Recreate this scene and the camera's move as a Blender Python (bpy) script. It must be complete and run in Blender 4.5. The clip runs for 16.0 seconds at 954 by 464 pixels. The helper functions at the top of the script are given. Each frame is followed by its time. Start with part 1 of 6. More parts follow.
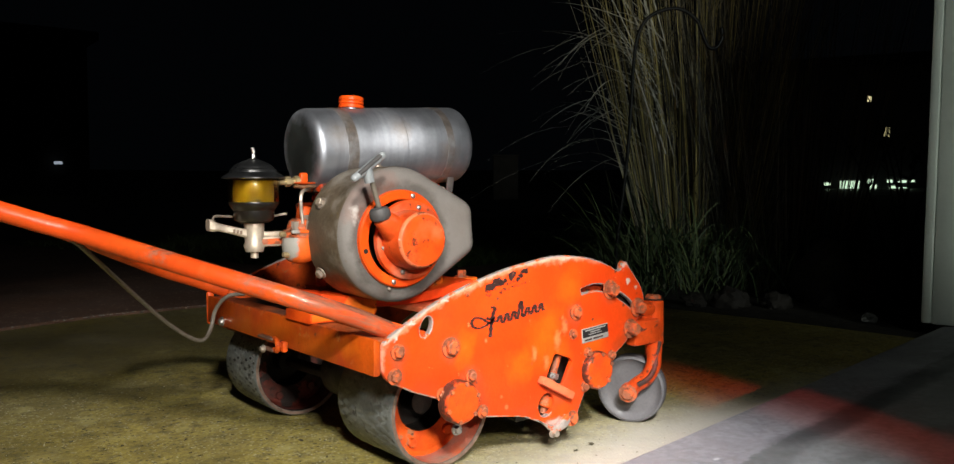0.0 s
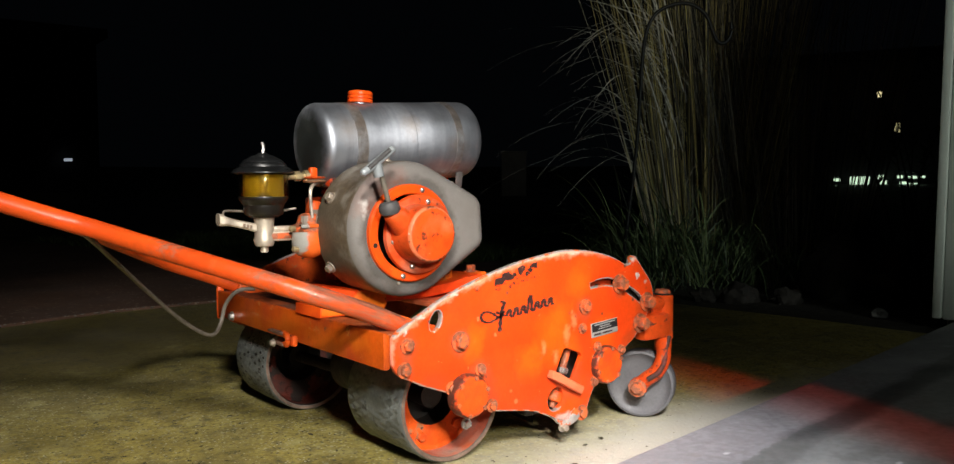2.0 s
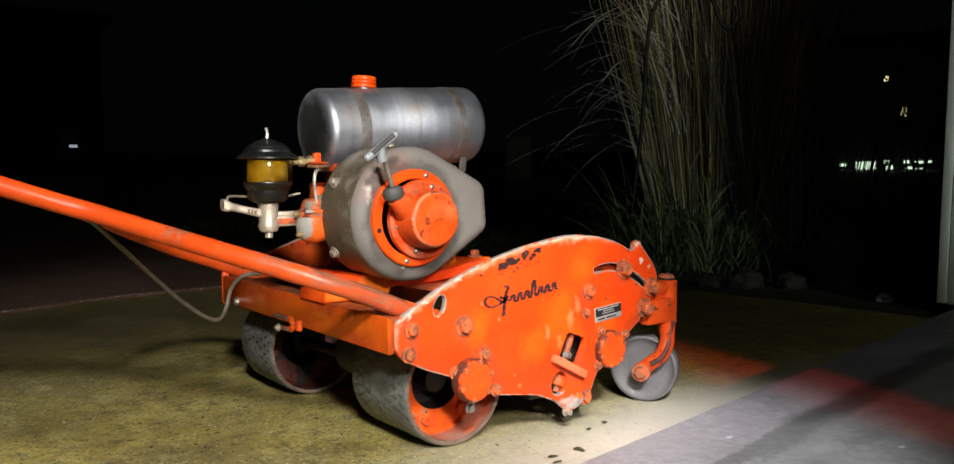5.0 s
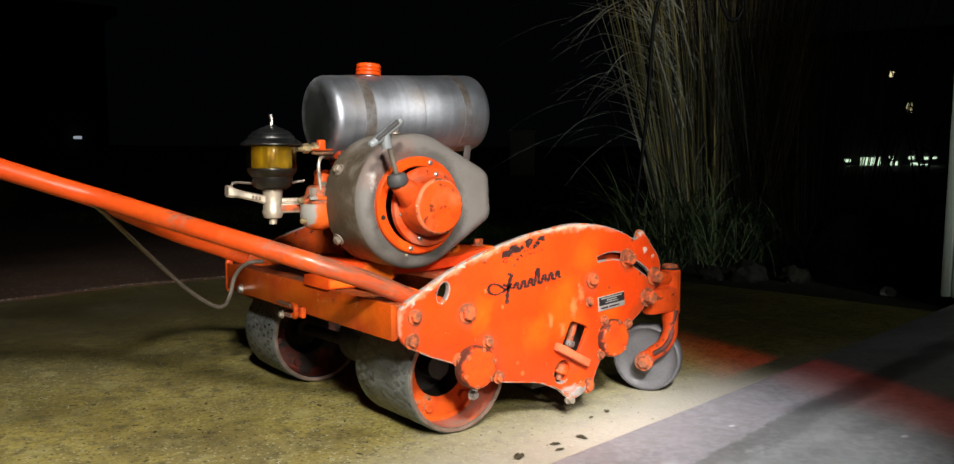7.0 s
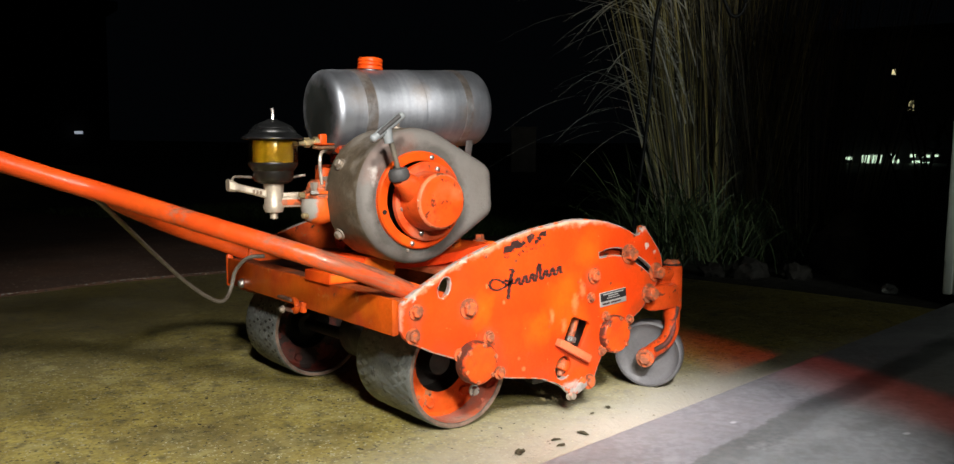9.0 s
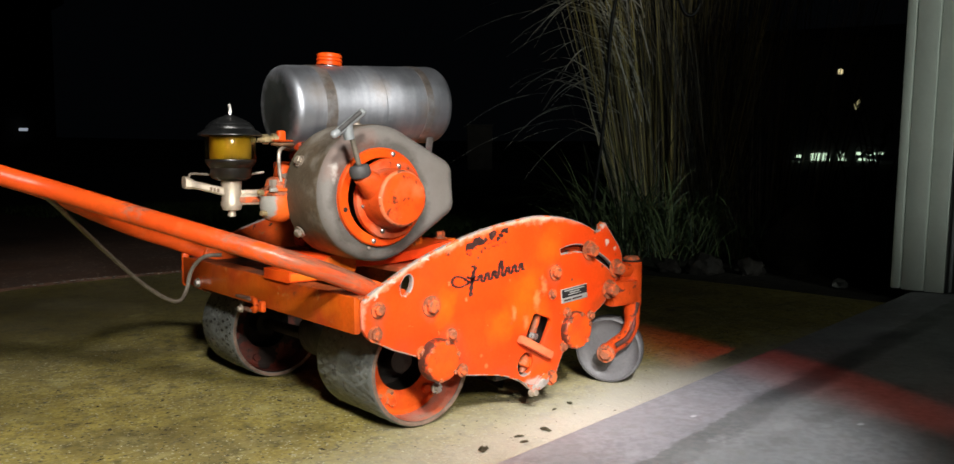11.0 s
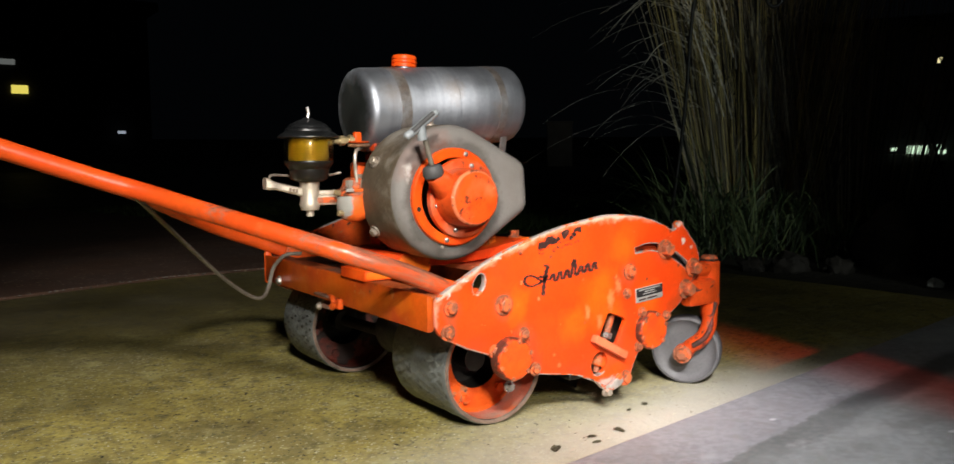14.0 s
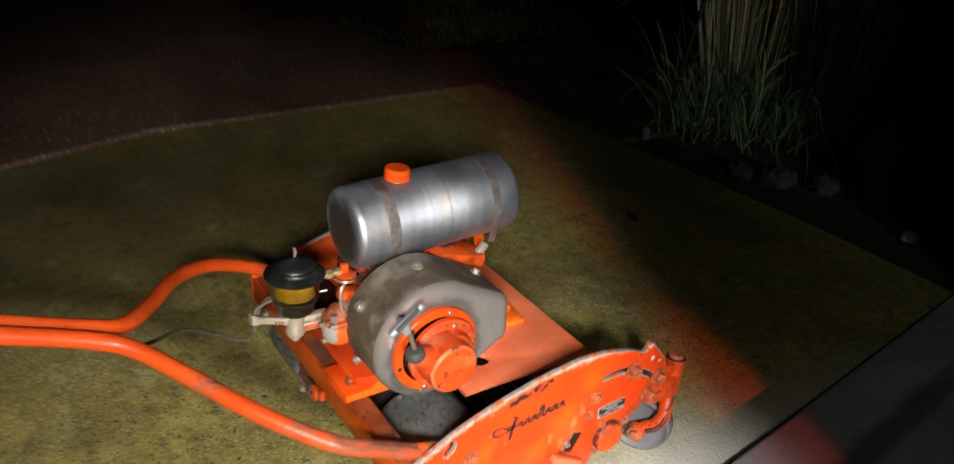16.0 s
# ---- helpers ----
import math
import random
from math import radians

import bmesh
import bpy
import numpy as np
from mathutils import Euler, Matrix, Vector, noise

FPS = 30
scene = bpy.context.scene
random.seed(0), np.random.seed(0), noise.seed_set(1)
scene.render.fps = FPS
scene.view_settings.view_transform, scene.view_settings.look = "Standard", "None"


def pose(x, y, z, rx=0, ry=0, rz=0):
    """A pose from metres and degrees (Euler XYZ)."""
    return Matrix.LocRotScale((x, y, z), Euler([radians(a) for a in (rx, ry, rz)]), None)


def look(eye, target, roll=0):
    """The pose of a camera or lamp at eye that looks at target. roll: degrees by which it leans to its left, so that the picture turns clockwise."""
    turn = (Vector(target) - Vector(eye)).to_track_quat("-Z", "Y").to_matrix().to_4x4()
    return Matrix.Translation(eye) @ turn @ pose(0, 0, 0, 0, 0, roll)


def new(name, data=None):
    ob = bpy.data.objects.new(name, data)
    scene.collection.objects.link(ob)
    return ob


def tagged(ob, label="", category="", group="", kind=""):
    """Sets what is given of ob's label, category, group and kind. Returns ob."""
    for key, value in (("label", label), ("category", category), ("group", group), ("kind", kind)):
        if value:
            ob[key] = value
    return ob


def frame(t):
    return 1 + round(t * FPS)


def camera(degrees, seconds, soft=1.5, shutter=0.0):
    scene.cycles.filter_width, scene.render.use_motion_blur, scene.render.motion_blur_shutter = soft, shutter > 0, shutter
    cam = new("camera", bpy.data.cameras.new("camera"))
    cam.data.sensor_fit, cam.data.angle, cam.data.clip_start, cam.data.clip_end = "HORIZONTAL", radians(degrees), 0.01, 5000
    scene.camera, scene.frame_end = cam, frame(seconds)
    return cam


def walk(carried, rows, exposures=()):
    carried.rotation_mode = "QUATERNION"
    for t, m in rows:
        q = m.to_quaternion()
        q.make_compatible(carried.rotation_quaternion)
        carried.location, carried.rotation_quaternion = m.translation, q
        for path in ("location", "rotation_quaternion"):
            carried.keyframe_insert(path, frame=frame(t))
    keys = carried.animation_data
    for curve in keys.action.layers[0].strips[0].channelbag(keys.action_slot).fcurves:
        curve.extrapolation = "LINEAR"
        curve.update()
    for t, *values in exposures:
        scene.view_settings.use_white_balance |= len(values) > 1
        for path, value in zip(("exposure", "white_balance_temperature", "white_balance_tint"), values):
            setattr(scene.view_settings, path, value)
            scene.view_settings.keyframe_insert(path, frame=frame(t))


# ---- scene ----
cam = camera(59.5, 16.0, soft=1.4, shutter=0.9)
PATH = [
    (0, (-0.8078, -1.0913, 0.4786), (0.4244, 0.4806, 0.3764), -0.21),
    (0.5, (-0.8088, -1.0903, 0.4786), (0.4222, 0.4824, 0.3735), -0.21),
    (1, (-0.8098, -1.0903, 0.4776), (0.4122, 0.4893, 0.3704), -0.1),
    (1.5, (-0.8078, -1.0893, 0.4766), (0.4102, 0.4933, 0.3675), -0.19),
    (2, (-0.8097, -1.0902, 0.4746), (0.407, 0.4933, 0.3643), -0.29),
    (2.5, (-0.8097, -1.0922, 0.4745), (0.4035, 0.4937, 0.3603), -0.28),
    (3, (-0.8098, -1.0902, 0.4756), (0.4038, 0.4951, 0.3574), -0.29),
    (3.5, (-0.8097, -1.0912, 0.4735), (0.4002, 0.4966, 0.3503), -0.38),
    (4, (-0.8097, -1.0902, 0.4736), (0.3983, 0.4987, 0.3473), -0.48),
    (4.5, (-0.8097, -1.0912, 0.4745), (0.3989, 0.4972, 0.3473), -0.48),
    (5, (-0.8097, -1.0932, 0.4735), (0.3964, 0.4957, 0.3292), -0.38),
    (7.5, (-0.8114, -1.0938, 0.4614), (0.3857, 0.5001, 0.2991), 0.04),
    (8, (-0.8094, -1.0918, 0.4615), (0.3867, 0.5023, 0.294), 0.14),
    (10.3, (-0.8133, -1.0837, 0.4567), (0.3952, 0.5017, 0.2953), 0.02),
    (10.5, (-0.8153, -1.0817, 0.4587), (0.4189, 0.4833, 0.2934), 0.08),
    (11, (-0.8143, -1.0797, 0.4578), (0.4647, 0.4483, 0.2864), 0.12),
    (11.5, (-0.8143, -1.0827, 0.4577), (0.4772, 0.4347, 0.2864), 0.2),
    (12, (-0.8144, -1.0848, 0.4596), (0.4615, 0.446, 0.2893), 0.12),
    (12.5, (-0.8074, -1.0948, 0.4615), (0.4047, 0.4863, 0.286), -0.29),
    (13, (-0.8034, -1.0978, 0.4595), (0.3084, 0.5549, 0.2787), -0.85),
    (13.5, (-0.8073, -1.0947, 0.4575), (0.2972, 0.5626, 0.2748), -0.84),
    (14, (-0.8064, -1.0918, 0.4616), (0.3186, 0.5522, 0.2839), -0.47),
    (14.3, (-0.8075, -1.0981, 0.5044), (0.3293, 0.5376, 0.3248), 0.92),
    (14.5, (-0.7936, -1.1066, 0.5906), (0.3288, 0.5331, 0.3636), 2.13),
    (14.7, (-0.781, -1.1034, 0.6871), (0.3241, 0.5274, 0.3413), 2.35),
    (15, (-0.7514, -1.1167, 0.9056), (0.331, 0.477, 0.3683), 1.65),
    (15.2, (-0.7508, -1.1397, 1.042), (0.2996, 0.4317, 0.3881), 1.47),
    (15.5, (-0.7491, -1.1027, 1.1802), (0.2767, 0.4376, 0.4218), 2.68),
    (16, (-0.7011, -0.898, 1.2644), (0.3439, 0.5351, 0.3402), 5.89),
]
walk(cam, [(t, look(eye, target, roll)) for t, eye, target, roll in PATH])

# ---------------------------------------------------------------- light
world = bpy.data.worlds.new("night")
scene.world = world
world.use_nodes = True
world.node_tree.nodes["Background"].inputs[0].default_value = (0.32, 0.40, 0.52, 1)
world.node_tree.nodes["Background"].inputs[1].default_value = 0.0021


def spot(name, at, to, watts, colour, cone, blend, radius):
    data = bpy.data.lights.new(name, "SPOT")
    data.energy, data.color = watts, colour
    data.spot_size, data.spot_blend, data.shadow_soft_size = radians(cone), blend, radius
    ob = new(name, data)
    ob.matrix_world = look(at, to)
    return ob


# the work light behind the eye, unseen lamps added as fill, and red lamps with narrow beams
spot("work_light", (-0.97, -1.36, 1.40), (-0.31, 0.37, 0.13), 208, (1.0, 0.965, 0.90), 45, 0.42, 0.10)
# added fill on the side plate
spot("plate_fill", (-0.66, -1.52, 1.36), (0.25, 0.02, 0.14), 190, (1.0, 0.97, 0.92), 21, 0.75, 0.10)
# added fill on the floor near the caster and slab edge
spot("floor_fill", (-0.62, -1.50, 1.30), (0.36, -0.28, 0.0), 310, (0.96, 0.96, 1.0), 19, 1.0, 0.06)
# added low fill that lifts the shadows under the mower
spot("low_fill", (-0.66, -1.46, 0.86), (-0.22, 0.22, 0.10), 106, (1.0, 0.955, 0.88), 52, 0.7, 0.07)
# added fill on the tops of the grass
spot("grass_fill", (-0.70, -1.50, 1.45), (2.10, 1.66, 1.92), 132, (1.0, 0.95, 0.72), 29, 1.0, 0.10)
spot("red_lamp", (-0.45, -4.00, 0.95), (0.79, -0.07, 0.0), 680, (1.0, 0.07, 0.03), 3.9, 0.75, 0.02)
# second red spot, added for the far end of the red streak
lamp = spot("red_lamp", (0.25, -1.62, 1.50), (1.40, 1.90, 0.0), 70, (1.0, 0.07, 0.03), 22, 0.8, 0.02)
lamp.matrix_world = lamp.matrix_world @ Matrix.Diagonal((0.24, 1, 1, 1))
# added fill on the door jamb
spot("jamb_fill", (0.9, -2.6, 1.1), (2.2, 0.0, 1.0), 100, (0.90, 1.0, 0.92), 40, 0.6, 0.2)
# unseen area light added as fill over the slab
fill_area = bpy.data.lights.new("slab_fill", "AREA")
fill_area.shape, fill_area.size, fill_area.energy, fill_area.color = "DISK", 0.2, 1.6, (0.93, 1.0, 0.93)
new("slab_fill", fill_area).matrix_world = look((0.90, -1.20, 1.55), (0.92, -1.18, 0.0))

# ---------------------------------------------------------------- materials
def material(name, colour, rough=0.5, metal=0.0, vary=0.25, scale=8.0, fine=90.0, bump=0.15, spots=None, wear=None, coat=0.0, streak=None, grain=(0.3, 0.7), soft=(), gloss=0.5):
    """A procedural surface: two scales of tone, fine relief; spots: (colour, scale, amount); wear: (colour, scale, threshold)."""
    m = bpy.data.materials.new(name)
    m.use_nodes = True
    nt = m.node_tree
    n, link = nt.nodes, nt.links.new
    b = n["Principled BSDF"]
    b.inputs["Roughness"].default_value = rough
    b.inputs["Metallic"].default_value = metal
    b.inputs["Coat Weight"].default_value = coat
    b.inputs["Specular IOR Level"].default_value = gloss
    where = n.new("ShaderNodeTexCoord").outputs["Object"]

    def noise_tex(sc, detail=4.0, rough_=0.6):
        t = n.new("ShaderNodeTexNoise")
        t.inputs["Scale"].default_value, t.inputs["Detail"].default_value, t.inputs["Roughness"].default_value = sc, detail, rough_
        link(where, t.inputs["Vector"])
        return t.outputs["Fac"]

    def ramp(src, a, z, ca=(0, 0, 0, 1), cz=(1, 1, 1, 1)):
        r = n.new("ShaderNodeValToRGB")
        r.color_ramp.elements[0].position, r.color_ramp.elements[1].position = a, z
        r.color_ramp.elements[0].color, r.color_ramp.elements[1].color = ca, cz
        link(src, r.inputs[0])
        return r.outputs[0]

    def mix(fac, a, c):
        x = n.new("ShaderNodeMix")
        x.data_type = "RGBA"
        link(fac, x.inputs["Factor"])
        for sock, v in ((x.inputs["A"], a), (x.inputs["B"], c)):
            if isinstance(v, tuple):
                sock.default_value = (*v[:3], 1)
            else:
                link(v, sock)
        return x.outputs["Result"]

    lo = tuple(c * (1 - vary) for c in colour)
    hi = tuple(min(1, c * (1 + vary)) for c in colour)
    big, small = noise_tex(scale), noise_tex(fine, 6.0)
    col = ramp(big, 0.32, 0.68, (*lo, 1), (*hi, 1))
    tone = n.new("ShaderNodeMix")
    tone.data_type, tone.blend_type = "RGBA", "MULTIPLY"
    tone.inputs["Factor"].default_value = min(1.0, vary * 1.6)
    link(col, tone.inputs["A"])
    link(ramp(small, *grain, (0.45, 0.45, 0.45, 1), (1, 1, 1, 1)), tone.inputs["B"])
    col = tone.outputs["Result"]
    for c, sc, lo_, hi_ in soft:
        col = mix(ramp(noise_tex(sc, 5.0, 0.6), lo_, hi_), col, c)
    if streak:
        st = n.new("ShaderNodeMapping")
        st.inputs["Scale"].default_value = streak
        link(where, st.inputs["Vector"])
        sn = n.new("ShaderNodeTexNoise")
        sn.inputs["Scale"].default_value, sn.inputs["Detail"].default_value = 1.0, 5.0
        link(st.outputs[0], sn.inputs["Vector"])
        lines = n.new("ShaderNodeMix")
        lines.data_type, lines.blend_type = "RGBA", "MULTIPLY"
        lines.inputs["Factor"].default_value = 0.32
        link(col, lines.inputs["A"])
        link(ramp(sn.outputs["Fac"], 0.3, 0.62, (0.5, 0.5, 0.52, 1), (1, 1, 1, 1)), lines.inputs["B"])
        col = lines.outputs["Result"]
    for c, sc, amount in spots or ():
        v = n.new("ShaderNodeTexVoronoi")
        v.inputs["Scale"].default_value = sc
        link(where, v.inputs["Vector"])
        pick = n.new("ShaderNodeSeparateColor")
        link(v.outputs["Color"], pick.inputs[0])
        some = ramp(pick.outputs[0], 1 - amount, 1 - amount + 0.02)
        near = ramp(v.outputs["Distance"], 0.28, 0.5, (1, 1, 1, 1), (0, 0, 0, 1))
        both = n.new("ShaderNodeMath")
        both.operation = "MULTIPLY"
        link(some, both.inputs[0])
        link(near, both.inputs[1])
        col = mix(both.outputs[0], col, c)
    rough_out = ramp(noise_tex(scale * 2.3), 0.3, 0.7, (rough * 0.75,) * 3 + (1,), (min(1, rough * 1.25),) * 3 + (1,))
    for c, sc, th in wear or ():
        mask = ramp(noise_tex(sc, 8.0, 0.68), th, th + 0.035)
        col = mix(mask, col, c)
        rough_out = mix(mask, rough_out, (0.75, 0.75, 0.75))
    link(col, b.inputs["Base Color"])
    link(rough_out, b.inputs["Roughness"])
    bm_ = n.new("ShaderNodeBump")
    bm_.inputs["Strength"].default_value, bm_.inputs["Distance"].default_value = bump, 0.004
    link(small, bm_.inputs["Height"])
    link(bm_.outputs[0], b.inputs["Normal"])
    return m


ORANGE_C = (0.76, 0.070, 0.006)
ORANGE = material("orange_paint", ORANGE_C, 0.36, 0, 0.14, 9, 160, 0.10, soft=[((0.82, 0.145, 0.012), 6, 0.46, 0.80), ((0.62, 0.052, 0.007), 22, 0.50, 0.72)], wear=[((0.78, 0.18, 0.06), 60, 0.69), ((0.60, 0.20, 0.10), 34, 0.725), ((0.13, 0.04, 0.02), 85, 0.705)], gloss=0.22)
ORANGE_WORN = material("worn_orange_paint", (0.74, 0.10, 0.012), 0.42, 0, 0.2, 14, 160, 0.2, soft=[((0.42, 0.045, 0.008), 20, 0.45, 0.62)], wear=[((0.33, 0.13, 0.06), 32, 0.58), ((0.05, 0.025, 0.02), 62, 0.605), ((0.72, 0.34, 0.22), 95, 0.66)], gloss=0.22)
ORANGE_DARK = material("greasy_orange_paint", (0.50, 0.05, 0.010), 0.45, 0, 0.3, 16, 120, 0.25, wear=[((0.03, 0.02, 0.015), 22, 0.50)], gloss=0.22)
MAROON = material("shaded_maroon_paint", (0.16, 0.026, 0.015), 0.6, 0, 0.4, 18, 120, 0.3, soft=[((0.05, 0.020, 0.014), 14, 0.44, 0.60)], wear=[((0.025, 0.015, 0.012), 16, 0.50)])
RIM_WALL = material("dirty_rim_paint", (0.52, 0.13, 0.075), 0.55, 0, 0.25, 14, 150, 0.3, soft=[((0.26, 0.17, 0.135), 11, 0.42, 0.62), ((0.66, 0.11, 0.02), 8, 0.52, 0.70)], wear=[((0.10, 0.06, 0.045), 45, 0.64)], gloss=0.25)
YELLOW_ORANGE = material("yellowed_orange_paint", (0.78, 0.165, 0.012), 0.42, 0, 0.2, 20, 150, 0.15, soft=[((0.66, 0.085, 0.010), 16, 0.45, 0.66)], wear=[((0.20, 0.08, 0.03), 34, 0.63), ((0.05, 0.03, 0.02), 60, 0.66)], gloss=0.22)
CRADLE = material("cradle_paint", (0.76, 0.060, 0.010), 0.36, 0, 0.15, 12, 150, 0.12, soft=[((0.80, 0.14, 0.012), 9, 0.55, 0.75)], wear=[((0.12, 0.03, 0.015), 40, 0.66)], gloss=0.22)
TUBE_PAINT = material("tube_paint", (0.70, 0.082, 0.010), 0.34, 0, 0.2, 12, 160, 0.15, soft=[((0.60, 0.058, 0.008), 9, 0.44, 0.66), ((0.72, 0.12, 0.03), 26, 0.60, 0.78)], wear=[((0.52, 0.10, 0.035), 55, 0.68), ((0.24, 0.062, 0.022), 90, 0.69), ((0.08, 0.032, 0.016), 130, 0.70)], coat=0.08, gloss=0.3, streak=(5.0, 70.0, 70.0))
EDGE = material("bare_metal_edge", (0.47, 0.42, 0.39), 0.5, 0.5, 0.25, 60, 200, 0.25, wear=[((0.72, 0.14, 0.03), 45, 0.53), ((0.16, 0.09, 0.06), 70, 0.64)])
TANK = material("dull_aluminium", (0.40, 0.42, 0.465), 0.50, 0.92, 0.14, 5, 140, 0.08, soft=[((0.36, 0.38, 0.425), 4, 0.46, 0.70)], wear=[((0.30, 0.29, 0.28), 60, 0.70), ((0.62, 0.63, 0.65), 90, 0.72), ((0.22, 0.20, 0.18), 120, 0.71)], streak=(85.0, 2.0, 2.0))
STRAP = material("brown_strap", (0.36, 0.315, 0.285), 0.5, 0.85, 0.3, 30, 160, 0.2, soft=[((0.44, 0.44, 0.46), 18, 0.48, 0.66), ((0.24, 0.18, 0.14), 26, 0.54, 0.70)])
HOUSING = material("grey_housing", (0.103, 0.095, 0.086), 0.60, 0.10, 0.22, 10, 170, 0.25, soft=[((0.116, 0.104, 0.090), 8, 0.46, 0.70), ((0.080, 0.068, 0.055), 15, 0.54, 0.72)], spots=[((0.07, 0.055, 0.045), 110, 0.04)], wear=[((0.20, 0.185, 0.17), 30, 0.70), ((0.10, 0.066, 0.046), 48, 0.67)])
HOUSING_SIDE = material("stained_housing_side", (0.112, 0.084, 0.053), 0.6, 0.12, 0.3, 9, 150, 0.25, soft=[((0.10, 0.075, 0.05), 7, 0.45, 0.68), ((0.24, 0.215, 0.18), 16, 0.52, 0.72)], wear=[((0.36, 0.33, 0.30), 32, 0.69), ((0.08, 0.05, 0.035), 55, 0.69)])
DRUM = material("drum_metal", (0.19, 0.205, 0.20), 0.52, 0.25, 0.35, 20, 180, 0.45, spots=[((0.05, 0.05, 0.046), 75, 0.18)], soft=[((0.10, 0.105, 0.095), 11, 0.45, 0.66)], wear=[((0.085, 0.085, 0.08), 38, 0.58), ((0.36, 0.35, 0.33), 60, 0.69)])
TREAD = material("worn_tread_metal", (0.185, 0.198, 0.192), 0.48, 0.3, 0.35, 16, 180, 0.4, soft=[((0.11, 0.118, 0.108), 9, 0.46, 0.64), ((0.34, 0.35, 0.335), 24, 0.60, 0.78)], wear=[((0.07, 0.07, 0.065), 38, 0.60), ((0.06, 0.058, 0.05), 80, 0.66)])
RIM = material("rim_bare_metal", (0.25, 0.17, 0.13), 0.5, 0.4, 0.3, 40, 200, 0.3)
RUSTY = material("rusty_flat_iron", (0.17, 0.085, 0.055), 0.65, 0.15, 0.35, 40, 200, 0.35, wear=[((0.30, 0.20, 0.15), 60, 0.62), ((0.05, 0.03, 0.022), 45, 0.60)])
RUBBER = material("grey_rubber", (0.125, 0.121, 0.126), 0.62, 0, 0.22, 18, 200, 0.2, wear=[((0.19, 0.185, 0.185), 24, 0.64), ((0.08, 0.075, 0.075), 40, 0.68)])
RUBBER_DARK = material("dark_rubber", (0.06, 0.058, 0.058), 0.6, 0, 0.2, 30, 200, 0.2)
BLACK = material("black_enamel", (0.008, 0.0084, 0.0088), 0.34, 0, 0.3, 20, 120, 0.25, soft=[((0.020, 0.021, 0.021), 30, 0.52, 0.72)], wear=[((0.055, 0.056, 0.054), 75, 0.665)], coat=0.0, gloss=0.5)
SMOKY = material("smoky_bowl_glass", (0.010, 0.008, 0.006), 0.34, 0, 0.3, 24, 60, 0.03, soft=[((0.030, 0.022, 0.012), 26, 0.50, 0.70)])
CAST = material("cast_alloy", (0.58, 0.50, 0.40), 0.42, 0.55, 0.18, 40, 220, 0.25)
STEEL = material("steel", (0.62, 0.60, 0.57), 0.3, 0.9, 0.15, 40, 200, 0.1)
RUST = material("rusty_bolt", (0.33, 0.105, 0.05), 0.55, 0.2, 0.35, 60, 240, 0.4, wear=[((0.64, 0.12, 0.03), 70, 0.50), ((0.45, 0.25, 0.18), 110, 0.68)])
COPPER = material("copper_pipe", (0.62, 0.34, 0.20), 0.35, 0.8, 0.2, 40, 200, 0.1)
GREY_PIPE = material("grey_pipe", (0.42, 0.36, 0.30), 0.42, 0.6, 0.2, 40, 200, 0.1)
CARB = material("carb_paint", (0.70, 0.115, 0.015), 0.45, 0, 0.2, 20, 200, 0.2, wear=[((0.36, 0.34, 0.31), 40, 0.62)], gloss=0.22)
GREASE_SHADE = material("greasy_shaded_black", (0.022, 0.018, 0.015), 0.5, 0.2, 0.4, 20, 150, 0.3)
INK = material("dark_badge", (0.044, 0.017, 0.014), 0.45, 0, 0.4, 60, 200, 0.2, wear=[((0.42, 0.13, 0.06), 90, 0.60), ((0.45, 0.38, 0.34), 120, 0.66)])
PLATE_BLACK = material("nameplate_black", (0.025, 0.022, 0.022), 0.4, 0.2, 0.2, 60, 200, 0.05)
PLATE_SILVER = material("nameplate_silver", (0.50, 0.49, 0.46), 0.4, 0.4, 0.15, 60, 200, 0.1)
PULL = material("blue_grey_handle", (0.30, 0.325, 0.34), 0.45, 0.3, 0.15, 30, 180, 0.1)
PIT = material("dark_pits", (0.040, 0.032, 0.014), 0.9, 0, 0.2, 30, 180, 0.1)
CABLE = material("grey_cable_sheath", (0.13, 0.11, 0.085), 0.6, 0, 0.25, 50, 200, 0.2)

GLASS = bpy.data.materials.new("amber_bowl")
GLASS.use_nodes = True
_b = GLASS.node_tree.nodes["Principled BSDF"]
_b.inputs["Base Color"].default_value = (0.80, 0.72, 0.45, 1)
_b.inputs["Roughness"].default_value = 0.08
_b.inputs["Transmission Weight"].default_value = 1.0
_b.inputs["IOR"].default_value = 1.45

DRIVE = material("driveway_concrete", (0.368, 0.302, 0.070), 0.86, 0, 0.36, 1.7, 95, 0.9, spots=[((0.46, 0.43, 0.27), 190, 0.14), ((0.10, 0.085, 0.035), 130, 0.16), ((0.36, 0.33, 0.20), 95, 0.03)], soft=[((0.175, 0.145, 0.050), 2.6, 0.47, 0.66), ((0.40, 0.36, 0.14), 11, 0.54, 0.72), ((0.135, 0.112, 0.036), 30, 0.52, 0.66), ((0.42, 0.375, 0.17), 60, 0.58, 0.72)], wear=[((0.12, 0.10, 0.048), 6.5, 0.64), ((0.08, 0.068, 0.035), 15, 0.70), ((0.10, 0.088, 0.045), 34, 0.69), ((0.33, 0.30, 0.17), 26, 0.70)], grain=(0.43, 0.57))
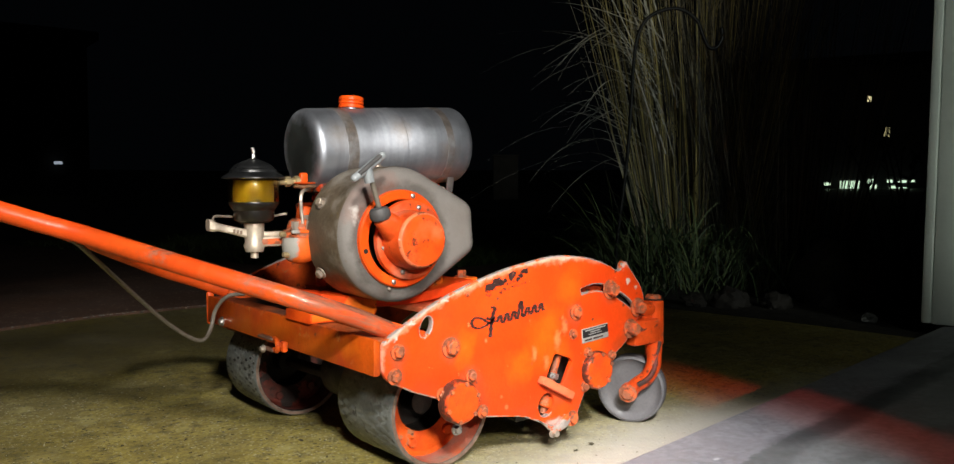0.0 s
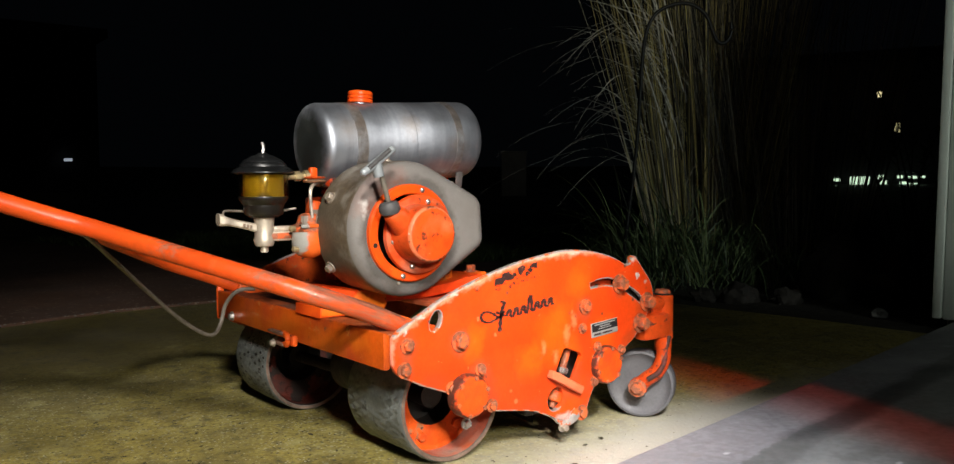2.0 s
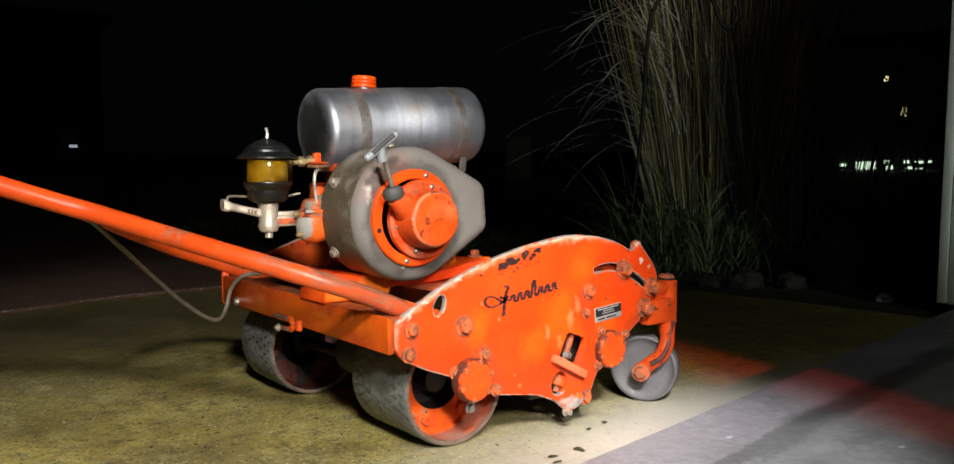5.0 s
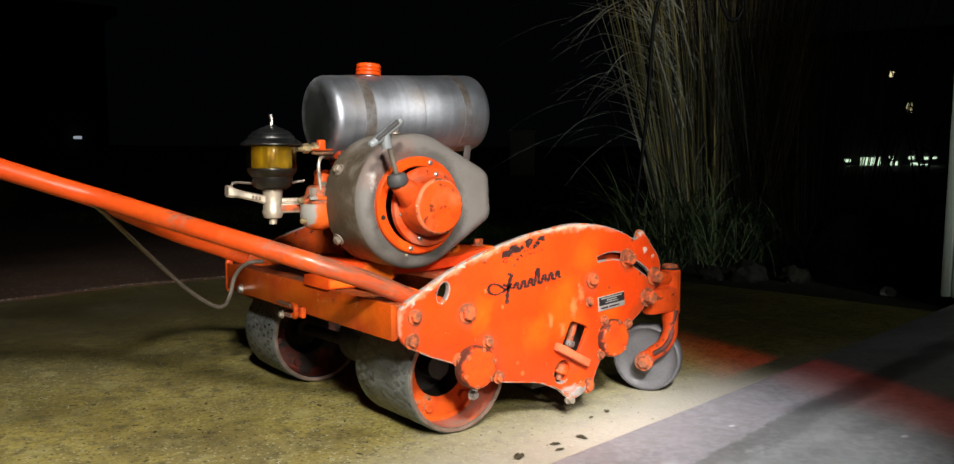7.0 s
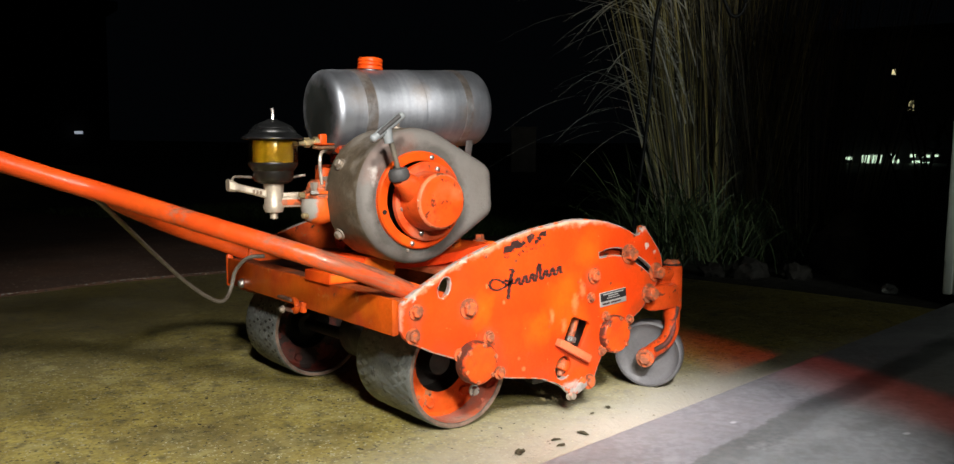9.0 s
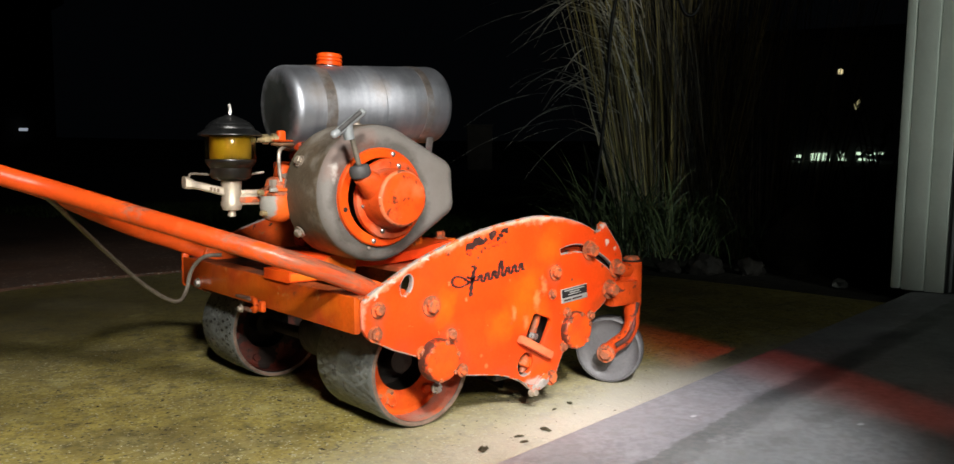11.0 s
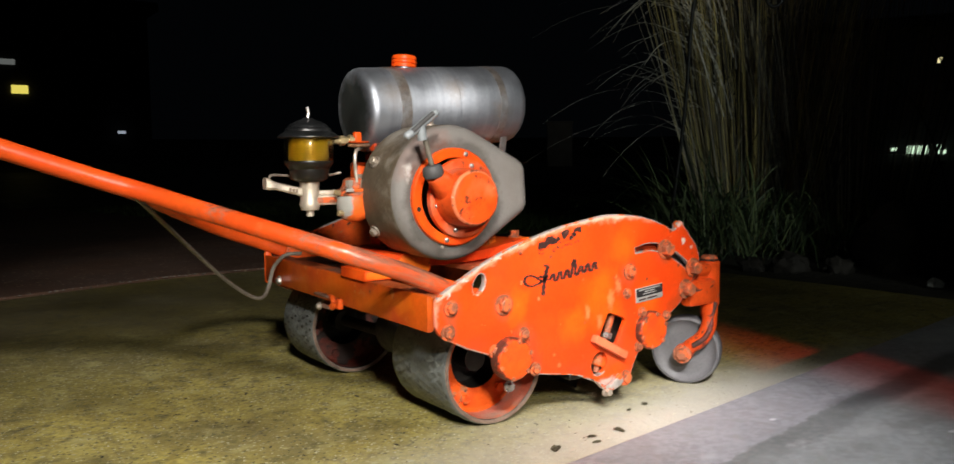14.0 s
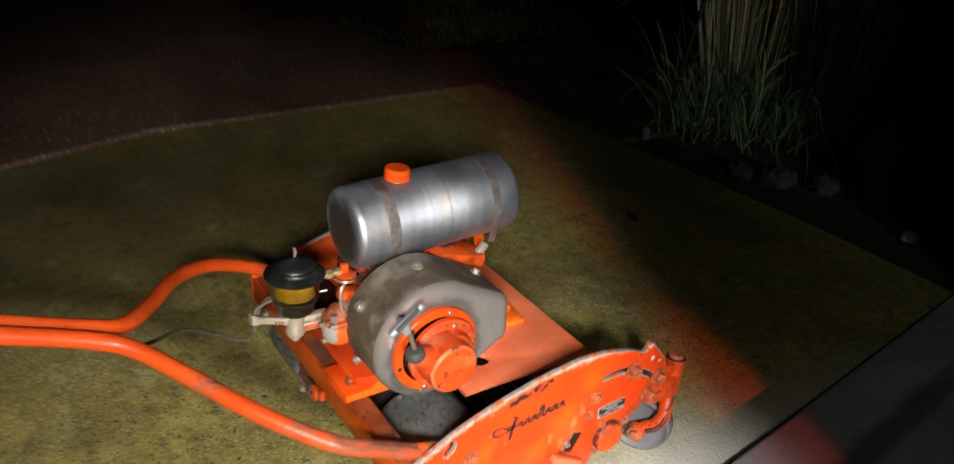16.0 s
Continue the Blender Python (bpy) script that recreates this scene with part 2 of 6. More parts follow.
DRIVE_OLD = material("brown_aggregate", (0.120, 0.060, 0.036), 0.85, 0, 0.35, 1.3, 95, 0.6, spots=[((0.34, 0.25, 0.18), 70, 0.12), ((0.05, 0.04, 0.03), 60, 0.12)])
SLAB = material("garage_slab", (0.245, 0.243, 0.258), 0.58, 0, 0.26, 3.0, 75, 0.4, soft=[((0.200, 0.198, 0.208), 6, 0.46, 0.70), ((0.295, 0.295, 0.308), 17, 0.56, 0.78), ((0.195, 0.195, 0.195), 42, 0.54, 0.68)], wear=[((0.36, 0.36, 0.37), 55, 0.70), ((0.13, 0.13, 0.13), 70, 0.69)], grain=(0.42, 0.58))
SOIL = material("bed_soil", (0.035, 0.028, 0.02), 0.95, 0, 0.4, 9, 60, 1.0, spots=[((0.10, 0.085, 0.06), 45, 0.15)])
LAWN = material("lawn_ground", (0.035, 0.050, 0.016), 0.95, 0, 0.4, 2.5, 70, 1.0)
ASPHALT = material("street_asphalt", (0.045, 0.045, 0.048), 0.55, 0, 0.3, 0.8, 60, 0.4)
WHITE = material("white_trim_paint", (0.62, 0.66, 0.60), 0.5, 0, 0.06, 6, 120, 0.06, wear=[((0.34, 0.35, 0.31), 12, 0.76)])
WALL = material("garage_wall", (0.42, 0.42, 0.40), 0.8, 0, 0.12, 3, 80, 0.2)
STONE = material("bed_stone", (0.048, 0.041, 0.035), 0.85, 0, 0.35, 12, 70, 0.8)
PALE_STONE = material("pale_stone", (0.50, 0.47, 0.34), 0.8, 0, 0.2, 30, 90, 0.5)
DULL_STONE = material("dull_pale_stone", (0.26, 0.26, 0.245), 0.85, 0, 0.25, 30, 90, 0.6)
IRON = material("black_iron", (0.012, 0.012, 0.013), 0.5, 0.4, 0.2, 30, 150, 0.2)
LEAFDARK = material("leaf_litter", (0.135, 0.120, 0.070), 0.8, 0, 0.4, 60, 200, 0.3)
NIGHT_WALL = material("dark_siding_and_shade", (0.035, 0.033, 0.03), 0.8, 0, 0.2, 2, 30, 0.1)
BOXGREY = material("utility_grey", (0.22, 0.22, 0.23), 0.7, 0, 0.15, 5, 60, 0.1)


def into_colour(m):
    """The nodes, links and the base colour's source of a material, to lay something over it."""
    n, link = m.node_tree.nodes, m.node_tree.links.new
    b = n["Principled BSDF"].inputs["Base Color"]
    return n, link, b, b.links[0].from_socket


def ragged_patch(m, colour, centre, inner, outer, scale=(1, 1, 1), rag=0.02, rag_scale=30.0, strength=1.0, along=None, blend="MIX"):
    """A ragged-rimmed patch for stains, wear and painted shade: full at distance inner from the centre, gone at outer.
    along: the turn of streaks.
    """
    n, link, base, old = into_colour(m)
    where = n.new("ShaderNodeTexCoord").outputs["Object"]
    mp = n.new("ShaderNodeMapping")
    mp.vector_type = "POINT"
    mp.inputs["Location"].default_value = tuple(-c * k for c, k in zip(centre, scale))
    mp.inputs["Scale"].default_value = scale
    link(where, mp.inputs["Vector"])
    ln = n.new("ShaderNodeVectorMath")
    ln.operation = "LENGTH"
    link(mp.outputs[0], ln.inputs[0])
    no = n.new("ShaderNodeTexNoise")
    no.inputs["Scale"].default_value, no.inputs["Detail"].default_value, no.inputs["Roughness"].default_value = rag_scale, 7.0, 0.65
    if along:
        turned = n.new("ShaderNodeMapping")
        turned.vector_type = "TEXTURE"
        turned.inputs["Rotation"].default_value, turned.inputs["Scale"].default_value = along, (7, 1, 1)
        link(where, turned.inputs["Vector"])
        where = turned.outputs[0]
    link(where, no.inputs["Vector"])
    jag = n.new("ShaderNodeMath")
    jag.operation, jag.inputs[1].default_value = "MULTIPLY_ADD", rag * 2
    link(no.outputs["Fac"], jag.inputs[0])
    link(ln.outputs["Value"], jag.inputs[2])
    r = n.new("ShaderNodeMapRange")
    r.inputs["From Min"].default_value, r.inputs["From Max"].default_value = outer + rag, inner + rag
    r.inputs["To Max"].default_value = strength
    link(jag.outputs[0], r.inputs["Value"])
    x = n.new("ShaderNodeMix")
    x.data_type, x.blend_type = "RGBA", blend
    x.inputs["B"].default_value = (*colour, 1)
    link(r.outputs[0], x.inputs["Factor"])
    link(old, x.inputs["A"])
    link(x.outputs["Result"], base)
    return m


def tone_bands(m, across, offset, stops, rag, rag_scale):
    """Tone bands along a floor: tone by the distance across, with a ragged rim. stops: (distance, tone)."""
    n, link, base, old = into_colour(m)
    tc = n.new("ShaderNodeTexCoord").outputs["Object"]
    dot = n.new("ShaderNodeVectorMath")
    dot.operation = "DOT_PRODUCT"
    dot.inputs[1].default_value = across
    link(tc, dot.inputs[0])
    no = n.new("ShaderNodeTexNoise")
    no.inputs["Scale"].default_value, no.inputs["Detail"].default_value, no.inputs["Roughness"].default_value = rag_scale, 9.0, 0.7
    link(tc, no.inputs["Vector"])
    jag = n.new("ShaderNodeMath")
    jag.operation, jag.inputs[1].default_value = "MULTIPLY_ADD", rag
    link(no.outputs["Fac"], jag.inputs[0])
    link(dot.outputs["Value"], jag.inputs[2])
    mr = n.new("ShaderNodeMapRange")
    mr.inputs["From Min"].default_value, mr.inputs["From Max"].default_value = offset + rag / 2 - 0.5, offset + rag / 2
    link(jag.outputs[0], mr.inputs["Value"])
    r = n.new("ShaderNodeValToRGB")
    e = r.color_ramp.elements
    e[0].position, e[0].color = 0.0, (stops[0][1],) * 3 + (1,)
    e[1].position, e[1].color = 1.0, (stops[-1][1],) * 3 + (1,)
    for v, tone in stops:
        x = e.new((v + 0.5) / 0.5)
        x.color = (tone * 0.95, tone, tone * 0.93, 1) if tone < 0.96 else (tone, tone, tone, 1)
    link(mr.outputs[0], r.inputs[0])
    x = n.new("ShaderNodeMix")
    x.data_type, x.blend_type = "RGBA", "MULTIPLY"
    x.inputs["Factor"].default_value = 1.0
    link(r.outputs[0], x.inputs["B"])
    link(old, x.inputs["A"])
    link(x.outputs["Result"], base)


tone_bands(SLAB, (-0.1444, 0.9895, 0.0), -0.2009, ((-0.49, 0.94), (-0.260, 0.88), (-0.214, 0.93), (-0.207, 0.89), (-0.198, 0.68), (-0.152, 0.62), (-0.1475, 0.70), (-0.1455, 0.97), (-0.05, 1.0)), 0.070, 8.0)
for cx, cy in ((0.66, -0.279), (0.86, -0.250), (1.08, -0.220), (1.30, -0.188)):
    ragged_patch(SLAB, (0.055, 0.055, 0.058), (cx, cy, 0.03), 0.030, 0.075, (0.34, 1.9, 1), 0.030, 14, 0.8)
ragged_patch(SLAB, (0.46, 0.46, 0.48), (0.345, -0.262, 0.03), 0.004, 0.011, (1, 1.8, 1), 0.012, 60)
ragged_patch(SLAB, (0.46, 0.46, 0.47), (0.520, -0.462, 0.03), 0.004, 0.011, (1, 1.8, 1), 0.012, 60)
for cx, cy, r in ((0.52, -0.40, 0.09), (0.34, -0.42, 0.06), (0.66, -0.34, 0.07), (0.20, -0.50, 0.08), (0.80, -0.42, 0.08)):
    ragged_patch(SLAB, (0.105, 0.108, 0.100), (cx, cy, 0.03), r * 0.15, r * 0.7, (0.8, 2.0, 1), 0.09, 30, 0.5)
for cx, cy, r in ((0.42, -0.385, 0.05), (0.28, -0.355, 0.035), (0.60, -0.44, 0.06)):
    ragged_patch(SLAB, (0.31, 0.315, 0.31), (cx, cy, 0.03), r * 0.2, r * 0.7, (0.8, 1.8, 1), 0.06, 40, 0.4)
ragged_patch(SLAB, (0.28, 0.28, 0.29), (1.25, -0.10, 0.03), 0.06, 0.09, (0.6, 1.8, 1), 0.06, 12, 0.7)


FORK = material("scuffed_fork_paint", (0.70, 0.075, 0.010), 0.33, 0, 0.2, 16, 160, 0.2, soft=[((0.50, 0.045, 0.008), 20, 0.45, 0.62)], wear=[((0.30, 0.10, 0.05), 30, 0.62), ((0.05, 0.025, 0.02), 48, 0.60)], coat=0.15, gloss=0.22)
# dark surroundings mirrored in the tank's left end, put into its colour
ragged_patch(TANK, (0.075, 0.085, 0.072), (-0.118, 0.316, 0.551), 0.050, 0.073, (3.0, 1, 1), 0.030, 22, 0.9)
for cx, cz in ((0.06, 0.60), (0.17, 0.545), (-0.07, 0.585)):
    ragged_patch(TANK, (0.27, 0.22, 0.18), (cx, 0.245, cz), 0.004, 0.030, (1, 1, 0.7), 0.030, 40, 0.55)

# cream patch by the slab, darkened far floor and old stains on the concrete
# paler and creamier towards the slab edge
ragged_patch(DRIVE, (0.42, 0.395, 0.335), (0.50, -0.12, 0), 0.10, 0.30, (0.26, 1.05, 1), 0.10, 5, 0.85)
ragged_patch(DRIVE, (0.45, 0.43, 0.37), (0.40, -0.10, 0), 0.02, 0.16, (0.25, 1.3, 1), 0.14, 14, 0.5)
# far floor darkened in its colour where the lamps' light fades
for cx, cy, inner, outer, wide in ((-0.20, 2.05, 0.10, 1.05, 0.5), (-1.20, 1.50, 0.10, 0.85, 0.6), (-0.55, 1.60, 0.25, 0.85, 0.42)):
    ragged_patch(DRIVE, (0.46, 0.44, 0.36), (cx, cy, 0), inner, outer, (wide, 1.15, 1), 0.5, 2.6, 0.95, None, "MULTIPLY")
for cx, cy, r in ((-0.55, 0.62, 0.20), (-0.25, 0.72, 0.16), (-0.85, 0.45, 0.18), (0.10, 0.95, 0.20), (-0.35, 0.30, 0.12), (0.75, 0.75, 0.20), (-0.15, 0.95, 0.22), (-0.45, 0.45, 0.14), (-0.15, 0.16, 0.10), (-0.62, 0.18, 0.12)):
    ragged_patch(DRIVE, (0.50, 0.47, 0.40), (cx, cy, 0), r * 0.05, r, (0.7, 1.3, 1), 0.20, 16, 0.8, None, "MULTIPLY")

# paints with the wear that they show
BARE = (0.62, 0.50, 0.44)
PLATE_PAINT = material("side_plate_paint", (0.73, 0.058, 0.006), 0.38, 0, 0.15, 9, 160, 0.12, soft=[((0.66, 0.044, 0.005), 13, 0.45, 0.70), ((0.78, 0.078, 0.007), 7, 0.50, 0.80)], spots=[((0.80, 0.20, 0.08), 90, 0.012), ((0.16, 0.045, 0.025), 130, 0.03)], wear=[((0.76, 0.20, 0.08), 50, 0.655), ((0.64, 0.26, 0.15), 30, 0.72), ((0.13, 0.04, 0.02), 95, 0.685)], gloss=0.22)
for cx, cz, r in ((0.190, 0.200, 0.050), (0.235, 0.175, 0.040), (0.330, 0.190, 0.040), (0.140, 0.165, 0.035), (0.264, 0.300, 0.035), (0.215, 0.235, 0.035), (0.020, 0.215, 0.030)):
    ragged_patch(PLATE_PAINT, (0.82, 0.135, 0.006), (cx, 0, cz), r * 0.2, r, (1, 0, 0.8), 0.030, 40, 0.50)
for cx, cz, r in ((0.205, 0.170, 0.006), (0.232, 0.205, 0.008), (0.175, 0.188, 0.006), (0.250, 0.228, 0.007)):
    ragged_patch(PLATE_PAINT, (0.82, 0.26, 0.10), (cx, 0, cz), r * 0.3, r * 1.4, (1, 0, 0.5), 0.012, 80, 0.5)
ragged_patch(PLATE_PAINT, (0.30, 0.06, 0.02), (0.235, 0, 0.120), 0.020, 0.046, (1, 0, 1), 0.05, 30, 0.6)
ragged_patch(PLATE_PAINT, (0.26, 0.05, 0.02), (0.020, 0, 0.115), 0.030, 0.060, (1, 0, 1), 0.05, 30, 0.6)
ragged_patch(PLATE_PAINT, BARE, (0.248, 0, -0.357), 0.7115, 0.7065, (1, 0, 1), 0.012, 34, 0.95)
ragged_patch(PLATE_PAINT, (0.84, 0.30, 0.17), (0.248, 0, -0.357), 0.710, 0.701, (1, 0, 1), 0.020, 40, 0.6)
for cx, cz in ((-0.085, 0.270), (-0.020, 0.300), (-0.112, 0.246), (0.420, 0.300), (0.440, 0.285), (0.405, 0.330)):
    ragged_patch(PLATE_PAINT, BARE, (cx, 0, cz), 0.001, 0.006, (1, 0, 1), 0.022, 70, 0.9)
ragged_patch(PLATE_PAINT, (0.68, 0.30, 0.20), (-0.142, 0, 0.215), 0.003, 0.010, (1, 0, 0.15), 0.014, 60, 0.7)
ragged_patch(PLATE_PAINT, (0.44, 0.34, 0.30), (0.228, 0, 0.052), 0.012, 0.022, (0.6, 0, 1.5), 0.020, 60, 0.85)
for cx, cz, r, k in ((0.285, 0.105, 0.030, 1.0), (0.150, 0.085, 0.040, 2.2), (0.400, 0.175, 0.030, 1.2), (-0.060, 0.160, 0.040, 2.0), (0.430, 0.235, 0.022, 1.0)):
    ragged_patch(PLATE_PAINT, (0.42, 0.055, 0.012), (cx, 0, cz), r * 0.1, r, (1, 0, k), 0.045, 36, 0.65)
for cx, cz in ((-0.009, 0.221), (-0.111, 0.226), (-0.117, 0.188), (0.277, 0.252), (0.033, 0.168), (0.369, 0.287), (0.427, 0.206)):
    ragged_patch(PLATE_PAINT, (0.30, 0.075, 0.030), (cx, 0, cz - 0.004), 0.008, 0.024, (1, 0, 0.8), 0.018, 60, 0.6)
CUP_PAINT = material("starter_cup_paint", (0.74, 0.074, 0.008), 0.38, 0, 0.15, 12, 170, 0.15, soft=[((0.70, 0.12, 0.04), 14, 0.50, 0.72), ((0.52, 0.045, 0.006), 30, 0.52, 0.70)], wear=[((0.10, 0.03, 0.018), 75, 0.66), ((0.66, 0.30, 0.19), 45, 0.69)], gloss=0.22)
for cx, cz, r, k in ((-0.032, 0.430, 0.015, 2.6), (-0.027, 0.392, 0.010, 1.2), (-0.052, 0.390, 0.007, 0.5), (-0.062, 0.372, 0.010, 1.0), (-0.010, 0.422, 0.008, 2.0)):
    ragged_patch(CUP_PAINT, (0.10, 0.025, 0.012), (cx, 0.038, cz), r * 0.1, r * 0.55, (1, 0.4, k), 0.034, 160, 0.9)
ragged_patch(CUP_PAINT, (0.56, 0.27, 0.17), (-0.052, 0.070, 0.445), 0.012, 0.034, (1, 1, 1), 0.02, 40, 0.75)
CUP_SIDE = material("faded_cup_paint", (0.66, 0.078, 0.012), 0.42, 0, 0.2, 14, 170, 0.2, soft=[((0.46, 0.19, 0.12), 10, 0.52, 0.74), ((0.40, 0.035, 0.006), 22, 0.50, 0.68)], wear=[((0.07, 0.028, 0.018), 60, 0.64), ((0.60, 0.27, 0.17), 45, 0.67)], gloss=0.22)
CUP_EDGE = material("scuffed_edge_paint", (0.66, 0.16, 0.065), 0.45, 0, 0.25, 30, 170, 0.2, wear=[((0.09, 0.035, 0.02), 55, 0.56), ((0.62, 0.42, 0.34), 70, 0.62)], gloss=0.25)
FADED = material("faded_deck_paint", (0.72, 0.17, 0.075), 0.5, 0, 0.16, 7, 150, 0.15, soft=[((0.76, 0.10, 0.015), 8, 0.48, 0.70)], wear=[((0.62, 0.36, 0.26), 24, 0.70), ((0.10, 0.05, 0.03), 60, 0.70)], gloss=0.22)
for cx, cz, r in ((-0.108, 0.466, 0.040), (-0.085, 0.484, 0.034), (-0.122, 0.438, 0.026), (-0.052, 0.496, 0.026)):
    ragged_patch(HOUSING, (0.150, 0.062, 0.042), (cx, 0.118, cz), r * 0.3, r, (1, 0.4, 1.2), 0.030, 55, 0.75)
ragged_patch(HOUSING, (0.26, 0.24, 0.225), (-0.028, 0.115, 0.395), 0.104, 0.092, (1, 0, 1), 0.024, 24, 0.45)
ragged_patch(HOUSING, (0.50, 0.47, 0.44), (-0.118, 0.118, 0.440), 0.004, 0.014, (1.6, 0.3, 0.8), 0.020, 60, 0.7)
ragged_patch(HOUSING_SIDE, (0.40, 0.14, 0.05), (-0.060, 0.160, 0.290), 0.020, 0.050, (0.7, 0.5, 1), 0.030, 30, 0.6)
ragged_patch(CARB, (0.30, 0.29, 0.265), (-0.182, 0.236, 0.385), 0.020, 0.024, (1, 0.4, 0.5), 0.010, 50, 1.0)
CAP_PAINTS = []
for k, (cx, cz) in enumerate(((0.002, 0.131), (0.330, 0.138))):
    m = material("bearing_cap_paint", (0.74, 0.080, 0.008), 0.4, 0, 0.15, 14, 160, 0.2, gloss=0.25, soft=[((0.55, 0.05, 0.01), 25, 0.48, 0.68)], wear=[((0.05, 0.025, 0.018), 70, 0.64 - 0.02 * k)])
    # dark rim: chipped paint, with the left cap's shaded edge painted in
    ragged_patch(m, (0.045, 0.022, 0.016), (cx, 0, cz), 0.0350, 0.0295, (1, 0, 1), 0.013, 75, 0.95)
    CAP_PAINTS.append(m)
for cx, cy, cz, r in ((-0.115, 0.026, 0.273, 0.034), (-0.155, 0.028, 0.290, 0.040), (-0.195, 0.034, 0.306, 0.040), (-0.235, 0.044, 0.321, 0.036), (-0.290, 0.082, 0.344, 0.026), (-0.400, 0.200, 0.389, 0.026)):
    ragged_patch(TUBE_PAINT, (0.27, 0.115, 0.070), (cx, cy, cz), r * 0.10, r * 0.9, (0.55, 1, 1.2), 0.055, 150, 0.75, (0, radians(22), radians(-9)))
    ragged_patch(TUBE_PAINT, (0.10, 0.045, 0.032), (cx + 0.02, cy, cz), r * 0.05, r * 0.6, (0.6, 1, 1.2), 0.055, 130, 0.8, (0, radians(22), radians(-9)))
FLANGE = material("grimy_flange_paint", (0.36, 0.075, 0.020), 0.5, 0, 0.3, 16, 130, 0.3, soft=[((0.13, 0.050, 0.030), 9, 0.44, 0.62)], wear=[((0.035, 0.022, 0.016), 24, 0.58), ((0.46, 0.20, 0.12), 60, 0.67)], gloss=0.25)
BAR_PAINT = material("rear_bar_paint", (0.52, 0.076, 0.004), 0.46, 0, 0.25, 10, 150, 0.2, soft=[((0.40, 0.042, 0.007), 14, 0.45, 0.66), ((0.28, 0.045, 0.010), 7, 0.50, 0.70)], wear=[((0.50, 0.20, 0.06), 30, 0.63), ((0.09, 0.04, 0.025), 55, 0.65)], gloss=0.22)
for cy, cz, r in ((0.20, 0.205, 0.05), (0.34, 0.215, 0.04), (0.50, 0.20, 0.06), (0.10, 0.225, 0.03)):
    ragged_patch(BAR_PAINT, (0.50, 0.105, 0.006), (-0.153, cy, cz), r * 0.2, r, (1, 0.5, 1.3), 0.04, 32, 0.7)
for cy, r in ((0.16, 0.05), (0.24, 0.06), (0.33, 0.05), (0.42, 0.06), (0.52, 0.05), (0.60, 0.04)):
    ragged_patch(BAR_PAINT, (0.085, 0.032, 0.016), (-0.153, cy, 0.254), r * 0.1, r * 0.45, (1, 0.5, 2.6), 0.035, 60, 0.7)
OIL = material("amber_oil", (0.64, 0.43, 0.03), 0.35, 0, 0.12, 30, 100, 0.02)
DIGIT = material("raised_digit_metal", (0.24, 0.17, 0.12), 0.5, 0.3, 0.2, 60, 200, 0.1)
BRASS = material("tarnished_brass", (0.50, 0.40, 0.22), 0.4, 0.7, 0.25, 50, 200, 0.2, wear=[((0.20, 0.14, 0.08), 60, 0.55)])


def blade_material(name, a, c, rough=0.55, skew=0.0):
    m = bpy.data.materials.new(name)
    m.use_nodes = True
    n, link = m.node_tree.nodes, m.node_tree.links.new
    g = n.new("ShaderNodeNewGeometry")
    r = n.new("ShaderNodeValToRGB")
    r.color_ramp.elements[0].color, r.color_ramp.elements[1].color = (*a, 1), (*c, 1)
    r.color_ramp.elements[0].position = skew
    link(g.outputs["Random Per Island"], r.inputs[0])
    b = n["Principled BSDF"]
    link(r.outputs[0], b.inputs["Base Color"])
    b.inputs["Roughness"].default_value = rough
    return m


STRAW = blade_material("straw_stems", (0.05, 0.042, 0.016), (0.78, 0.64, 0.24), skew=0.35)
OLDSTEM = blade_material("weathered_stems", (0.035, 0.032, 0.024), (0.46, 0.42, 0.32), skew=0.4)
GREENBLADE = blade_material("green_blades", (0.02, 0.04, 0.014), (0.20, 0.26, 0.11), skew=0.35)
PLUME = blade_material("seed_stems", (0.45, 0.44, 0.39), (0.84, 0.82, 0.74))
TWIG = material("dark_twig_bark", (0.035, 0.030, 0.022), 0.8, 0, 0.3, 40, 150, 0.3)
TWIG_LEAF = blade_material("dull_shrub_leaves", (0.02, 0.025, 0.012), (0.07, 0.075, 0.035))
LAWNBLADE = blade_material("lawn_blades", (0.03, 0.055, 0.012), (0.10, 0.15, 0.04))


def glow(name, colour, strength):
    m = bpy.data.materials.new(name)
    m.use_nodes = True
    n = m.node_tree.nodes
    e = n.new("ShaderNodeEmission")
    e.inputs[0].default_value, e.inputs[1].default_value = (*colour, 1), strength
    m.node_tree.links.new(e.outputs[0], n["Material Output"].inputs[0])
    return m


# ---------------------------------------------------------------- mesh helpers
def part(name, bm, mat, parent=None, label="", smooth=True):
    me = bpy.data.meshes.new(name)
    bm.normal_update()
    bm.to_mesh(me)
    bm.free()
    for x in mat if isinstance(mat, (list, tuple)) else [mat]:
        me.materials.append(x)
    if smooth:
        me.shade_smooth()
        me.set_sharp_from_angle(angle=radians(38))
    ob = new(name, me)
    ob.parent = parent
    if label:
        ob["label"] = label
    return ob


def frame_for(axis):
    """A turn that takes z to the axis."""
    return Vector((0, 0, 1)).rotation_difference(Vector(axis).normalized()).to_matrix().to_4x4()


